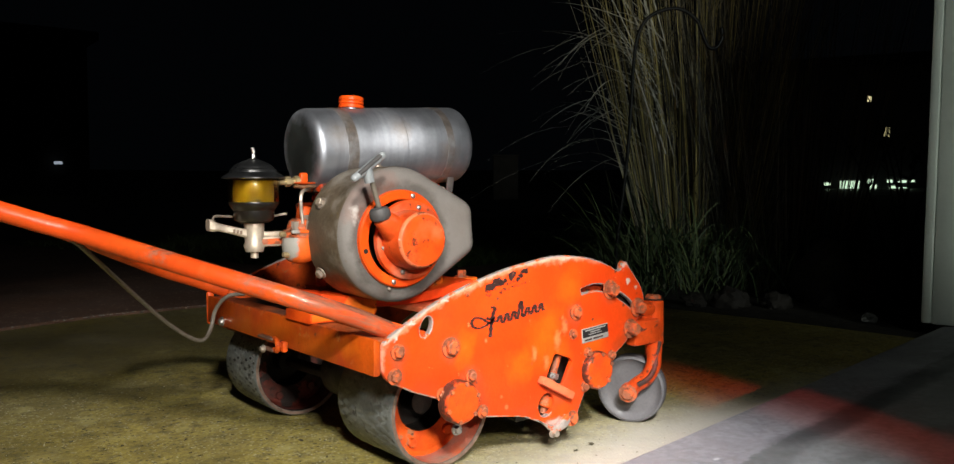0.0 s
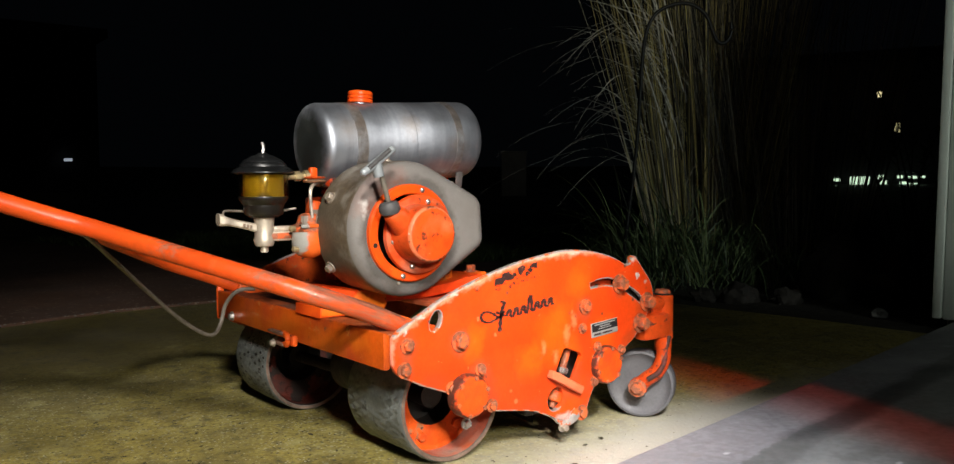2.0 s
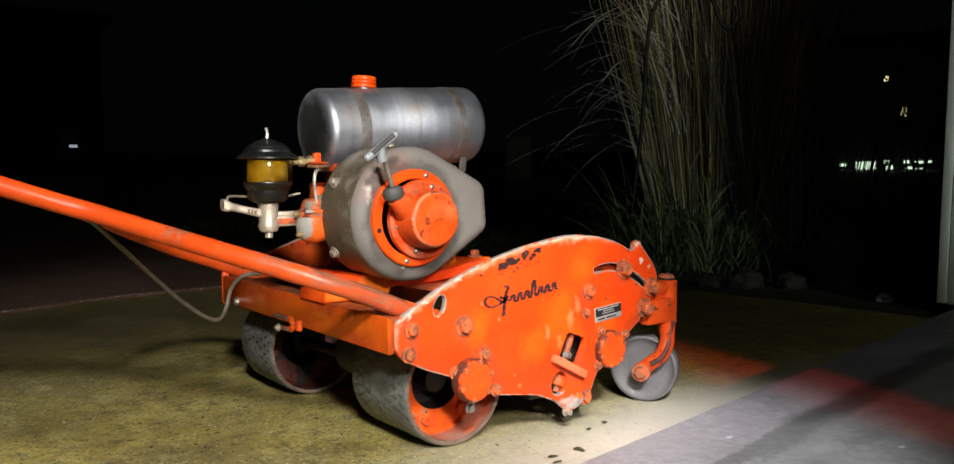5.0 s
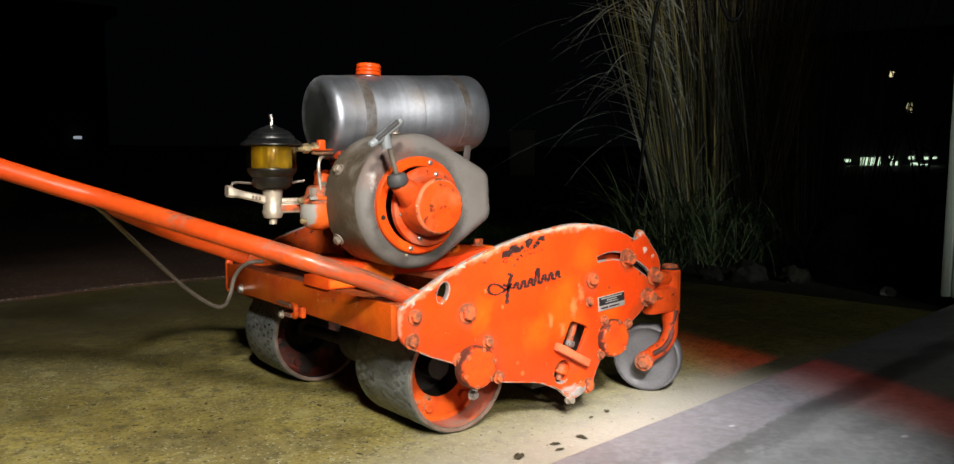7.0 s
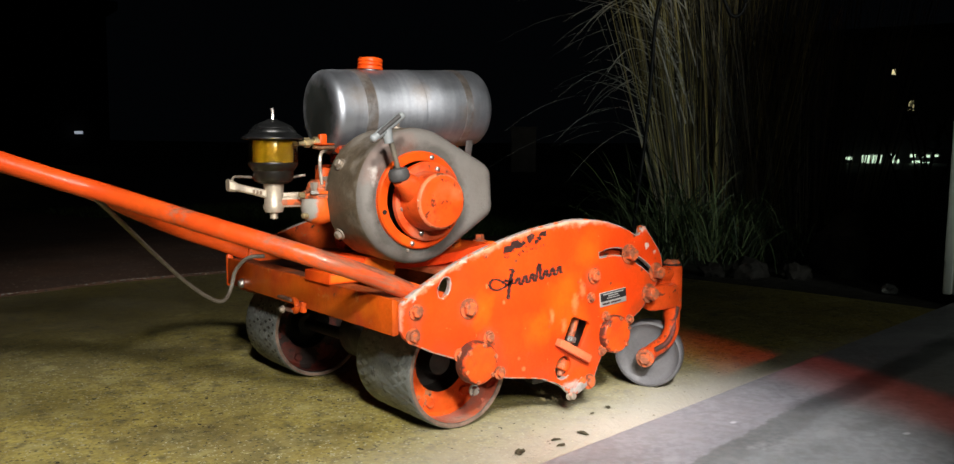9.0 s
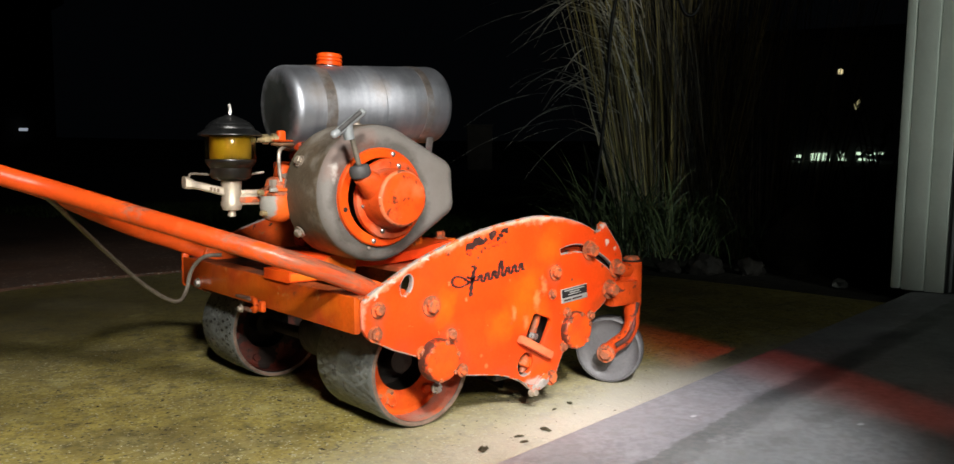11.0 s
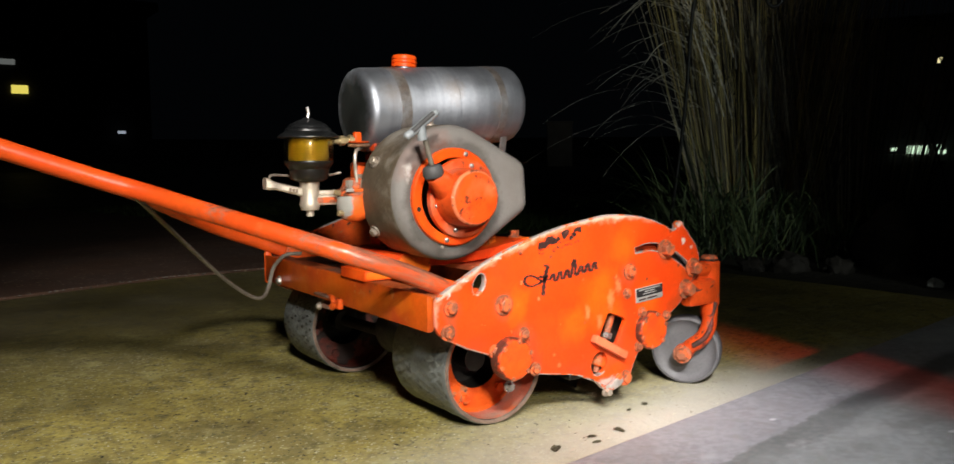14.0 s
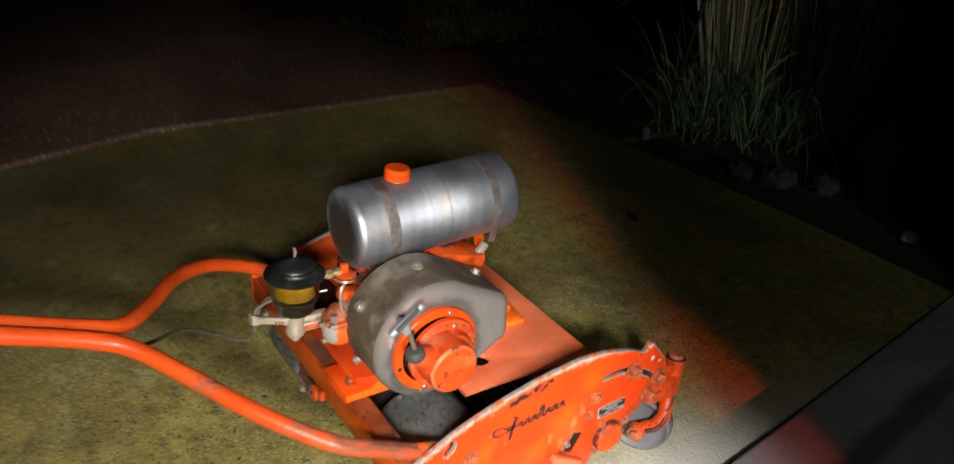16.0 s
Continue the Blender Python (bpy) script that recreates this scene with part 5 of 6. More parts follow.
bm = lathe(bmesh.new(), [(0.0, 0.0), (0.014, 0.0), (0.0175, 0.005), (0.0170, 0.014), (0.0145, 0.019), (0.006, 0.021)], (-0.101, 0.060, 0.430), (-0.22, 0.0, 0.97), 20)
part("rope_boot", bm, RUBBER_DARK, dish, "dark rubber rope boot")
bm = cyl(bmesh.new(), (-0.105, 0.060, 0.450), (-0.121, 0.058, 0.500), 0.0044, 10)
part("rope_sleeve", bm, CABLE, dish)
bm = cyl(bmesh.new(), (-0.123, 0.058, 0.490), (-0.129, 0.058, 0.514), 0.008, 14, 0.010)
part("handle_stem", bm, PULL, dish)
bm = tube(bmesh.new(), [(-0.157, 0.055, 0.494), (-0.147, 0.055, 0.4995), (-0.125, 0.056, 0.515), (-0.104, 0.057, 0.530), (-0.095, 0.057, 0.536)], [0.0030, 0.0050, 0.0060] + [0.0066] * 5 + [0.0070] * 9 + [0.0066] * 5 + [0.0060, 0.0050, 0.0030], 12)
pull = part("pull_handle", bm, PULL, dish, "grey metal pull handle")
bm = tube(bmesh.new(), [(-0.146, 0.0505, 0.5030), (-0.125, 0.0515, 0.5185), (-0.106, 0.0525, 0.5325)], 0.0040, 8)
part("grip_inlay", bm, RUBBER_DARK, pull, "dark inlay of the grip")

# fuel tank with seams, straps and cap
TY, TR = 0.316, 0.0770


def tank_profile():
    e = 0.016
    left = [(0.0, -0.002), (0.03, -0.001), (TR - e, 0.001)] + [(TR - e + e * math.sin(radians(a)), 0.001 + e - e * math.cos(radians(a))) for a in range(15, 91, 15)]
    right = [(TR - e + e * math.cos(radians(a)), 0.350 - e + e * math.sin(radians(a))) for a in range(0, 91, 15)] + [(0.03, 0.352), (0.0, 0.353)]
    mid = [(TR, 0.1865), (TR + 0.0006, 0.1873), (TR + 0.0006, 0.1900), (TR - 0.0006, 0.1904), (TR, 0.1912)]
    return left + mid + right


AX = Vector((1, 0, 0.0598)).normalized()
T0 = Vector((-0.1175, TY, 0.5502))
tank = part("fuel_tank", lathe(bmesh.new(), tank_profile(), T0, AX, 64), TANK, mower, "dull silver cylindrical fuel tank, lightly dented")


def strap(s, w):
    bm = lathe(bmesh.new(), [(TR - 0.001, s), (TR + 0.0008, s + 0.0005), (TR + 0.0008, s + w), (TR - 0.001, s + w + 0.0005)], T0, AX, 64)
    return part("strap", bm, STRAP, tank, "thin brown tank strap")


strap(0.060, 0.022)
strap(0.282, 0.016)
neck = (-0.009, TY, 0.626)
bm = cyl(bmesh.new(), neck, (neck[0], neck[1], 0.638), 0.0185, 24)
part("filler_neck", bm, TANK, tank)
bm = lathe(bmesh.new(), [(0.0, 0.0225), (0.021, 0.0225), (0.0235, 0.020), (0.0235, 0.0155), (0.022, 0.014), (0.024, 0.012), (0.024, 0.009), (0.022, 0.0075), (0.024, 0.006), (0.024, 0.001), (0.020, 0.0)], (neck[0], neck[1], 0.6330), (0.05, 0, 1), 28)
part("filler_cap", bm, ORANGE, tank, "ribbed orange filler cap")
for a, z in ((0.198, 0.505), (-0.03, 0.495)):
    bm = box(bmesh.new(), (a, TY - 0.036, z - 0.012), (0.016, 0.004, 0.040), 0.0015, Matrix.Rotation(radians(12), 4, "X"))
    part("strap_tab", bm, STRAP, tank)
bm = box(bmesh.new(), (0.200, 0.330, 0.455), (0.022, 0.010, 0.120), 0.003, Matrix.Rotation(radians(-10), 4, "Y"))
part("tank_bracket", bm, ORANGE, mower, "orange tank bracket")
bm = box(bmesh.new(), (-0.06, 0.330, 0.480), (0.030, 0.060, 0.050), 0.004)
part("tank_bracket", bm, ORANGE_DARK, mower, "orange tank bracket")
bm = extrude_outline(bmesh.new(), [(0.225, 0.420), (0.250, 0.414), (0.256, 0.480), (0.246, 0.492), (0.236, 0.488)], 0.400, 0.410, (), 0.002)
part("engine_lug", bm, [ORANGE, ORANGE], mower, "upright orange lug")

# air cleaner with its oil bowl, elbow and lever
BX, BY = -0.219, 0.287
bm = lathe(bmesh.new(), [(0.0, 0.5365), (0.008, 0.5355), (0.010, 0.5335), (0.020, 0.5300), (0.030, 0.5250), (0.0345, 0.5215), (0.0355, 0.5190), (0.0385, 0.5175), (0.0400, 0.5150), (0.0405, 0.5120), (0.0450, 0.5095), (0.0500, 0.5060), (0.0535, 0.5030), (0.0535, 0.5010), (0.044, 0.4995), (0.0, 0.4995)], (BX, BY, -0.0025), (0, 0, 1), 40)
cleaner = part("air_cleaner_cap", bm, BLACK, mower, "glossy black domed air cleaner cap")
bm = tube(bmesh.new(), [(BX, BY, 0.532), (BX + 0.001, BY, 0.543), (BX - 0.001, BY, 0.552)], 0.0030, 8)
part("wing_stud", bm, STEEL, cleaner)
bm = lathe(bmesh.new(), [(0.0398, 0.500), (0.0418, 0.500), (0.0428, 0.4975), (0.0428, 0.463), (0.0415, 0.4610), (0.0398, 0.4610), (0.0408, 0.464), (0.0408, 0.497), (0.0398, 0.500)], (BX, BY, -0.0025), (0, 0, 1), 40)
bowl = part("oil_bowl", bm, GLASS, cleaner, "amber glass oil bowl")
bm = lathe(bmesh.new(), [(0.0, 0.4995), (0.0330, 0.4995), (0.0345, 0.4975), (0.0345, 0.4635), (0.0330, 0.4615), (0.0, 0.4615)], (BX, BY, -0.0025), (0, 0, 1), 36)
part("oil_filling", bm, OIL, bowl, "amber oil behind the glass")
bm = lathe(bmesh.new(), [(0.0, 0.4582), (0.0422, 0.4582), (0.0428, 0.4565), (0.0415, 0.4525), (0.0375, 0.4465), (0.0348, 0.4435), (0.0340, 0.4290), (0.0315, 0.4255), (0.0270, 0.4245), (0.0260, 0.422), (0.0, 0.422)], (BX, BY, 0), (0, 0, 1), 36)
part("bowl_base", bm, SMOKY, cleaner, "smoky dark glass base of the oil bowl")
bm = lathe(bmesh.new(), [(0.0175, 0.424), (0.0180, 0.418), (0.0170, 0.414), (0.0165, 0.388), (0.0185, 0.382), (0.0150, 0.372), (0.0070, 0.371), (0.0068, 0.361), (0.0, 0.360)], (BX, BY, 0), (0, 0, 1), 26)
elbow = part("elbow", bm, CAST, mower, "pale cast alloy elbow")
bm = bmesh.new()
prev = None
for i in range(10):
    t = i / 9
    x = BX - 0.012 - 0.066 * t
    z = 0.403 + 0.017 * t
    hh = 0.0075 - 0.001 * math.sin(math.pi * t) + (0.0025 if t > 0.8 else 0)
    ww = 0.006 + (0.003 if t > 0.75 else 0)
    y = BY + 0.010 * t
    ring = [bm.verts.new((x, y + a * ww, z + b * hh)) for a, b in ((-1, -0.6), (-0.6, -1), (0.6, -1), (1, -0.6), (1, 0.6), (0.6, 1), (-0.6, 1), (-1, 0.6))]
    if prev:
        for k in range(8):
            bm.faces.new((prev[k], prev[(k + 1) % 8], ring[(k + 1) % 8], ring[k]))
    else:
        bm.faces.new(ring[::-1])
    prev = ring
bm.faces.new(prev)
part("lever_arm", bm, CAST, elbow, "pale cast lever arm with raised digits")
for k in range(3):
    part("digit_bar", box(bmesh.new(), (BX - 0.026 - 0.006 * k, BY - 0.006, 0.4065 + 0.0013 * k), (0.0042, 0.0014, 0.0062), 0.0004), DIGIT, elbow)
bm = bmesh.new()
box(bm, (BX + 0.032, BY - 0.004, 0.389), (0.064, 0.018, 0.018), 0.004)
box(bm, (BX + 0.038, BY + 0.004, 0.401), (0.050, 0.016, 0.010), 0.003)
part("intake_arm", bm, CAST, elbow)
bm = box(bmesh.new(), (BX + 0.030, BY - 0.0135, 0.389), (0.048, 0.0016, 0.010), 0.0006)
part("cast_frame", bm, RUST, elbow)
bm = tube(bmesh.new(), [(BX - 0.070, BY + 0.01, 0.428), (BX - 0.060, BY + 0.02, 0.434), (BX - 0.02, BY + 0.035, 0.432), (BX + 0.03, BY + 0.03, 0.430), (BX + 0.07, BY + 0.02, 0.436)], 0.0022, 7)
part("choke_rod", bm, GREY_PIPE, elbow)

# carburettor
KX, KY = -0.146, 0.262
bm = lathe(bmesh.new(), [(0.0, 0.349), (0.010, 0.3495), (0.021, 0.354), (0.028, 0.363), (0.0305, 0.374), (0.0305, 0.396), (0.029, 0.398), (0.0, 0.398)], (KX, KY, 0), (0, 0, 1), 32)
carb = part("float_bowl", bm, CARB, mower, "carburettor float bowl, half orange, half bare grey")
bm = lathe(bmesh.new(), [(0.0315, 0.396), (0.0325, 0.399), (0.0315, 0.406), (0.022, 0.410), (0.018, 0.424), (0.012, 0.428), (0.0, 0.428)], (KX, KY, 0), (0, 0, 1), 28)
part("carburettor_body", bm, RUST, carb, "grimy carburettor body")
for dx, dy, z, r, h in ((-0.018, -0.020, 0.408, 0.007, 0.016), (0.010, -0.024, 0.404, 0.008, 0.020), (0.014, -0.006, 0.420, 0.009, 0.014)):
    bm = cyl(bmesh.new(), (KX + dx, KY + dy, z), (KX + dx, KY + dy, z + h), r, 6)
    part("pipe_nut", bm, GREY_PIPE, carb)
bm = box(bmesh.new(), (KX + 0.010, KY - 0.030, 0.396), (0.010, 0.004, 0.030), 0.001)
part("bowl_clip", bm, CAST, carb)
bm = cyl(bmesh.new(), (KX + 0.02, KY, 0.415), (-0.06, KY + 0.04, 0.430), 0.016, 16)
part("intake_pipe", bm, ORANGE_WORN, carb)
bm = tube(bmesh.new(), [(KX - 0.002, KY - 0.018, 0.420), (KX - 0.005, KY - 0.018, 0.450), (KX - 0.003, KY - 0.016, 0.470), (KX + 0.007, KY - 0.010, 0.479), (KX + 0.036, KY + 0.01, 0.484)], 0.0032, 8)
part("fuel_line", bm, GREY_PIPE, mower, "thin bent fuel line")
bm = tube(bmesh.new(), [(KX + 0.028, KY - 0.01, 0.428), (KX + 0.029, KY - 0.008, 0.440), (KX + 0.034, KY, 0.449), (KX + 0.055, KY + 0.01, 0.452)], 0.0024, 8)
part("breather_line", bm, GREY_PIPE, mower)
bm = lathe(bmesh.new(), [(0.0, 0.0), (0.019, 0.0), (0.021, 0.002), (0.019, 0.005), (0.0, 0.006)], (-0.134, 0.262, 0.482), (0, 0, 1), 22)
valve = part("fuel_tap_flange", bm, COPPER, mower, "copper fuel tap flange")
bm = cyl(bmesh.new(), (-0.180, 0.270, 0.492), (-0.140, 0.268, 0.495), 0.0055, 10)
cyl(bm, (-0.168, 0.270, 0.493), (-0.158, 0.270, 0.4935), 0.009, 6)
cyl(bm, (-0.151, 0.269, 0.494), (-0.143, 0.269, 0.4945), 0.0095, 10)
part("fuel_tap", bm, BRASS, valve, "tarnished brass fuel tap")
bm = box(bmesh.new(), (-0.134, 0.268, 0.498), (0.014, 0.012, 0.022), 0.003)
part("tap_lever", bm, ORANGE, valve)

# small parts round the carburettor
bm = lathe(bmesh.new(), [(0.0, 0.0), (0.0175, 0.0), (0.0195, 0.002), (0.0175, 0.0035), (0.0, 0.004)], (-0.134, 0.262, 0.489), (0, 0, 1), 22)
part("upper_flange", bm, ORANGE_WORN, valve)
bm = cyl(bmesh.new(), (-0.196, 0.272, 0.491), (-0.182, 0.271, 0.492), 0.0075, 6)
cyl(bm, (-0.205, 0.273, 0.4905), (-0.194, 0.272, 0.491), 0.0042, 10)
part("pipe_union", bm, BRASS, valve)
bm = tube(bmesh.new(), [(KX - 0.028, KY - 0.012, 0.399), (KX - 0.030, KY - 0.014, 0.406), (KX - 0.024, KY - 0.020, 0.412), (KX - 0.012, KY - 0.026, 0.413)], 0.0020, 6)
part("choke_lever", bm, RUST, carb)
bm = box(bmesh.new(), (KX - 0.004, KY - 0.030, 0.4065), (0.050, 0.006, 0.006), 0.0015)
part("bowl_clamp", bm, CARB, carb)
for dx, dz in ((-0.026, 0.366), (-0.031, 0.402)):
    bm = cyl(bmesh.new(), (KX + dx - 0.010, KY - 0.010, dz), (KX + dx + 0.004, KY - 0.008, dz), 0.0052, 8, bevel=0.001)
    part("jet_screw", bm, BRASS, carb)
bm = cyl(bmesh.new(), (KX + 0.018, KY - 0.014, 0.423), (KX + 0.032, KY - 0.010, 0.432), 0.0075, 6)
cyl(bm, (KX + 0.026, KY - 0.006, 0.410), (KX + 0.040, KY - 0.002, 0.410), 0.006, 10)
part("line_union", bm, BRASS, carb)
bm = box(bmesh.new(), (KX + 0.030, KY + 0.018, 0.434), (0.044, 0.030, 0.026), 0.006, Matrix.Rotation(radians(12), 4, "Y"))
part("throttle_body", bm, ORANGE_WORN, carb, "chipped orange throttle body")

# push handle: two bent tubes that come together behind the machine
MID = (FAR + 0.011) / 2
near_pts = [(-0.045, 0.030, 0.232), (-0.096, 0.028, 0.250), (-0.170, 0.032, 0.283), (-0.252, 0.053, 0.3145), (-0.341, 0.130, 0.349), (-0.427, 0.238, 0.384), (-0.492, 0.311, 0.411), (-0.560, MID - 0.022, 0.435), (-0.70, MID - 0.018, 0.486), (-1.00, MID - 0.018, 0.598), (-1.34, MID - 0.018, 0.725)]
far_pts = [(-0.045, 0.681, 0.232), (-0.096, 0.690, 0.250), (-0.170, 0.700, 0.281), (-0.252, 0.684, 0.312), (-0.341, 0.605, 0.349), (-0.427, 0.470, 0.384), (-0.492, 0.384, 0.411), (-0.560, MID + 0.017, 0.435), (-0.70, MID + 0.018, 0.486), (-1.00, MID + 0.018, 0.598), (-1.34, MID + 0.018, 0.725)]
for pts in (near_pts, far_pts):
    part("handle_tube", tube(bmesh.new(), pts, 0.0150, 18, 8), TUBE_PAINT, mower, "orange handle tube with scratched paint")
for y in (0.030, 2 * MID - 0.030):
    bm = box(bmesh.new(), (-0.078, y - 0.002, 0.243), (0.080, 0.018, 0.034), 0.006, Matrix.Rotation(radians(19), 4, "Y"))
    part("handle_socket", bm, ORANGE_WORN, mower)
bm = tube(bmesh.new(), [(-1.30, MID - 0.20, 0.705), (-1.33, MID - 0.10, 0.722), (-1.33, MID, 0.722), (-1.33, MID + 0.10, 0.722), (-1.30, MID + 0.20, 0.705)], 0.014, 14)
part("grip_bar", bm, TUBE_PAINT, mower)
bm = tube(bmesh.new(), [(-0.118, 0.575, 0.262), (-0.150, 0.590, 0.258), (-0.172, 0.600, 0.232), (-0.186, 0.592, 0.196), (-0.205, 0.578, 0.176), (-0.232, 0.572, 0.181), (-0.285, 0.560, 0.220), (-0.362, 0.505, 0.288), (-0.440, 0.400, 0.352), (-0.500, 0.322, 0.400), (-0.530, 0.326, 0.416)], 0.0042, 8)
part("control_cable", bm, CABLE, mower, "grey-brown sheathed control cable hanging slack")

# ---------------------------------------------------------------- planting bed
def blades(bm, rng, centre, spread, count, height, width, lean, droop, segs=5, bias=(0, 0), base=(0.0, 0.0)):
    """Thin tapering blades that rise from a clump, lean out and droop."""
    for _ in range(count):
        a, r = rng.uniform(0, 2 * math.pi), spread * math.sqrt(rng.random())
        root = Vector((centre[0] + r * math.cos(a), centre[1] + r * math.sin(a), -0.01 + rng.uniform(*base)))
        h = rng.uniform(*height)
        out = Vector((math.cos(a) + rng.gauss(0, 0.5) + bias[0], math.sin(a) + rng.gauss(0, 0.5) + bias[1], 0))
        le, dr = rng.uniform(*lean), rng.uniform(*droop)
        side = Vector((rng.gauss(0, 1), rng.gauss(0, 1), 0)).normalized() * width * rng.uniform(0.6, 1.3) / 2
        last = None
        for k in range(segs + 1):
            t = k / segs
            p = root + out * (le * t + dr * t ** 3) * h + Vector((0, 0, h * (t - 0.55 * dr * t ** 3)))
            w = side * (1 - t) ** 0.5 if k < segs else side * 0.05
            ring = (bm.verts.new(p - w), bm.verts.new(p + w))
            if last:
                bm.faces.new((last[0], last[1], ring[1], ring[0]))
            last = ring
    return bm


RIGHT = Vector((0.606, -0.795, 0))          # along the bed, away from the driveway
BACK = Vector((0.795, 0.606, 0))


def strip(bm, path, width, rng):
    """A thin tapering ribbon along a path, turned by chance."""
    side = (RIGHT * rng.uniform(0.5, 1.0) + BACK * rng.uniform(-0.7, 0.7)).normalized() * width / 2
    last = None
    for k, p in enumerate(path):
        w = side * max(0.12, 1 - (k / (len(path) - 1)) ** 2)
        ring = (bm.verts.new(p - w), bm.verts.new(p + w))
        if last:
            bm.faces.new((last[0], last[1], ring[1], ring[0]))
        last = ring


def fan(bm, rng, centre, count, reach, height, width, spread, wild):
    """Upright stems in loose tufts that fan out from the clump."""
    tufts = [(rng.uniform(-1, 1), rng.gauss(0, 0.5)) for _ in range(max(6, count // 9))]
    for _ in range(count):
        u, v = rng.choice(tufts)
        u, v = u + rng.gauss(0, 0.10), v + rng.gauss(0, 0.15)
        h = rng.uniform(*height)
        root = Vector((centre[0], centre[1], -0.01)) + RIGHT * u * reach + BACK * v * 0.16
        lean = RIGHT * (u * spread + rng.gauss(0, wild)) + BACK * rng.gauss(0, wild)
        bow = RIGHT * rng.gauss(0, wild * 0.8)
        strip(bm, [root + (lean * t + bow * t * t) * h + Vector((0, 0, h * t)) for t in (0, 0.2, 0.4, 0.6, 0.8, 1.0)], width * rng.uniform(0.5, 1.4), rng)
    return bm


def arching(bm, rng, centre, count, along, low, length, rise, drop, width, toward):
    """Blades that spring from the stems, arch over and end level or drooping."""
    for _ in range(count):
        n = rng.uniform(*length)
        root = Vector((centre[0], centre[1], rng.uniform(*low))) + RIGHT * rng.uniform(*along) + BACK * rng.gauss(0, 0.07)
        way = RIGHT * (toward + rng.gauss(0, 0.25)) + BACK * rng.gauss(0, 0.35)
        up, down = rng.uniform(*rise), rng.uniform(*drop)
        strip(bm, [root + way * n * t + Vector((0, 0, n * (up * t - down * t * t))) for t in (k / 9 for k in range(10))], width * rng.uniform(0.6, 1.3), rng)
    return bm


def grass_clump(centre, seed, tall, stems, reach, spread, straw, label):
    rng = random.Random(seed)
    root = new("ornamental_grass")
    tagged(root, label, "ornamental grass")
    part("dry_stems", fan(bmesh.new(), rng, centre, stems, reach, (0.55 * tall, tall), 0.0042, spread, 0.022), straw, root, "straw-coloured upright stems", smooth=False)
    part("old_stems", fan(bmesh.new(), rng, centre, stems // 2, reach * 1.1, (0.7, 0.85 * tall), 0.0050, spread * 1.2, 0.05), OLDSTEM, root, "weathered grey stems", smooth=False)
    part("stem_leaves", arching(bmesh.new(), rng, centre, stems // 3, (-reach, reach), (0.35, 1.5), (0.18, 0.45), (0.5, 1.4), (0.5, 1.3), 0.0050, 0.2), OLDSTEM, root, "thin dry leaves curling off the stems", smooth=False)
    return root, rng


A, B = (2.57, 1.46), (2.80, 1.14)
clump, rng = grass_clump(A, 3, 2.2, 360, 0.20, 0.22, STRAW, "tall clump of dry ornamental grass with green lower blades")
bm = arching(bmesh.new(), rng, A, 46, (-0.36, -0.16), (0.55, 1.25), (0.32, 0.70), (0.40, 0.90), (0.45, 0.95), 0.0066, -0.95)
arching(bm, rng, A, 30, (-0.30, -0.10), (0.60, 1.15), (0.35, 0.60), (1.1, 1.9), (0.2, 0.6), 0.0052, -0.55)
part("seed_stems", bm, PLUME, clump, "pale arching seed stems", smooth=False)
bm = arching(bmesh.new(), rng, (2.18, 1.43), 230, (-0.22, 0.22), (-0.01, 0.15), (0.28, 0.62), (0.7, 1.5), (0.5, 1.2), 0.0056, -0.30)
arching(bm, rng, (2.24, 1.40), 170, (-0.10, 0.34), (-0.01, 0.25), (0.22, 0.50), (0.6, 1.4), (0.5, 1.4), 0.0056, 0.35)
arching(bm, rng, (2.20, 1.44), 16, (-0.20, 0.05), (0.12, 0.30), (0.45, 0.66), (0.35, 0.6), (0.25, 0.5), 0.0048, -0.9)
part("leaf_blades", bm, GREENBLADE, clump, "arching green blades", smooth=False)
clump, rng = grass_clump(B, 8, 2.05, 200, 0.26, 0.20, OLDSTEM, "tall clump of weathered grey ornamental grass")
bm = arching(bmesh.new(), rng, (2.52, 1.12), 160, (-0.28, 0.30), (-0.01, 0.15), (0.20, 0.42), (0.6, 1.4), (0.5, 1.3), 0.0060, 0.1)
part("leaf_blades", bm, GREENBLADE, clump, "arching green blades", smooth=False)

# a thin bare shrub beyond the grass
rng = random.Random(17)
shrub = new("shrub")
tagged(shrub, "thin dark shrub with bare arching twigs", "shrub")
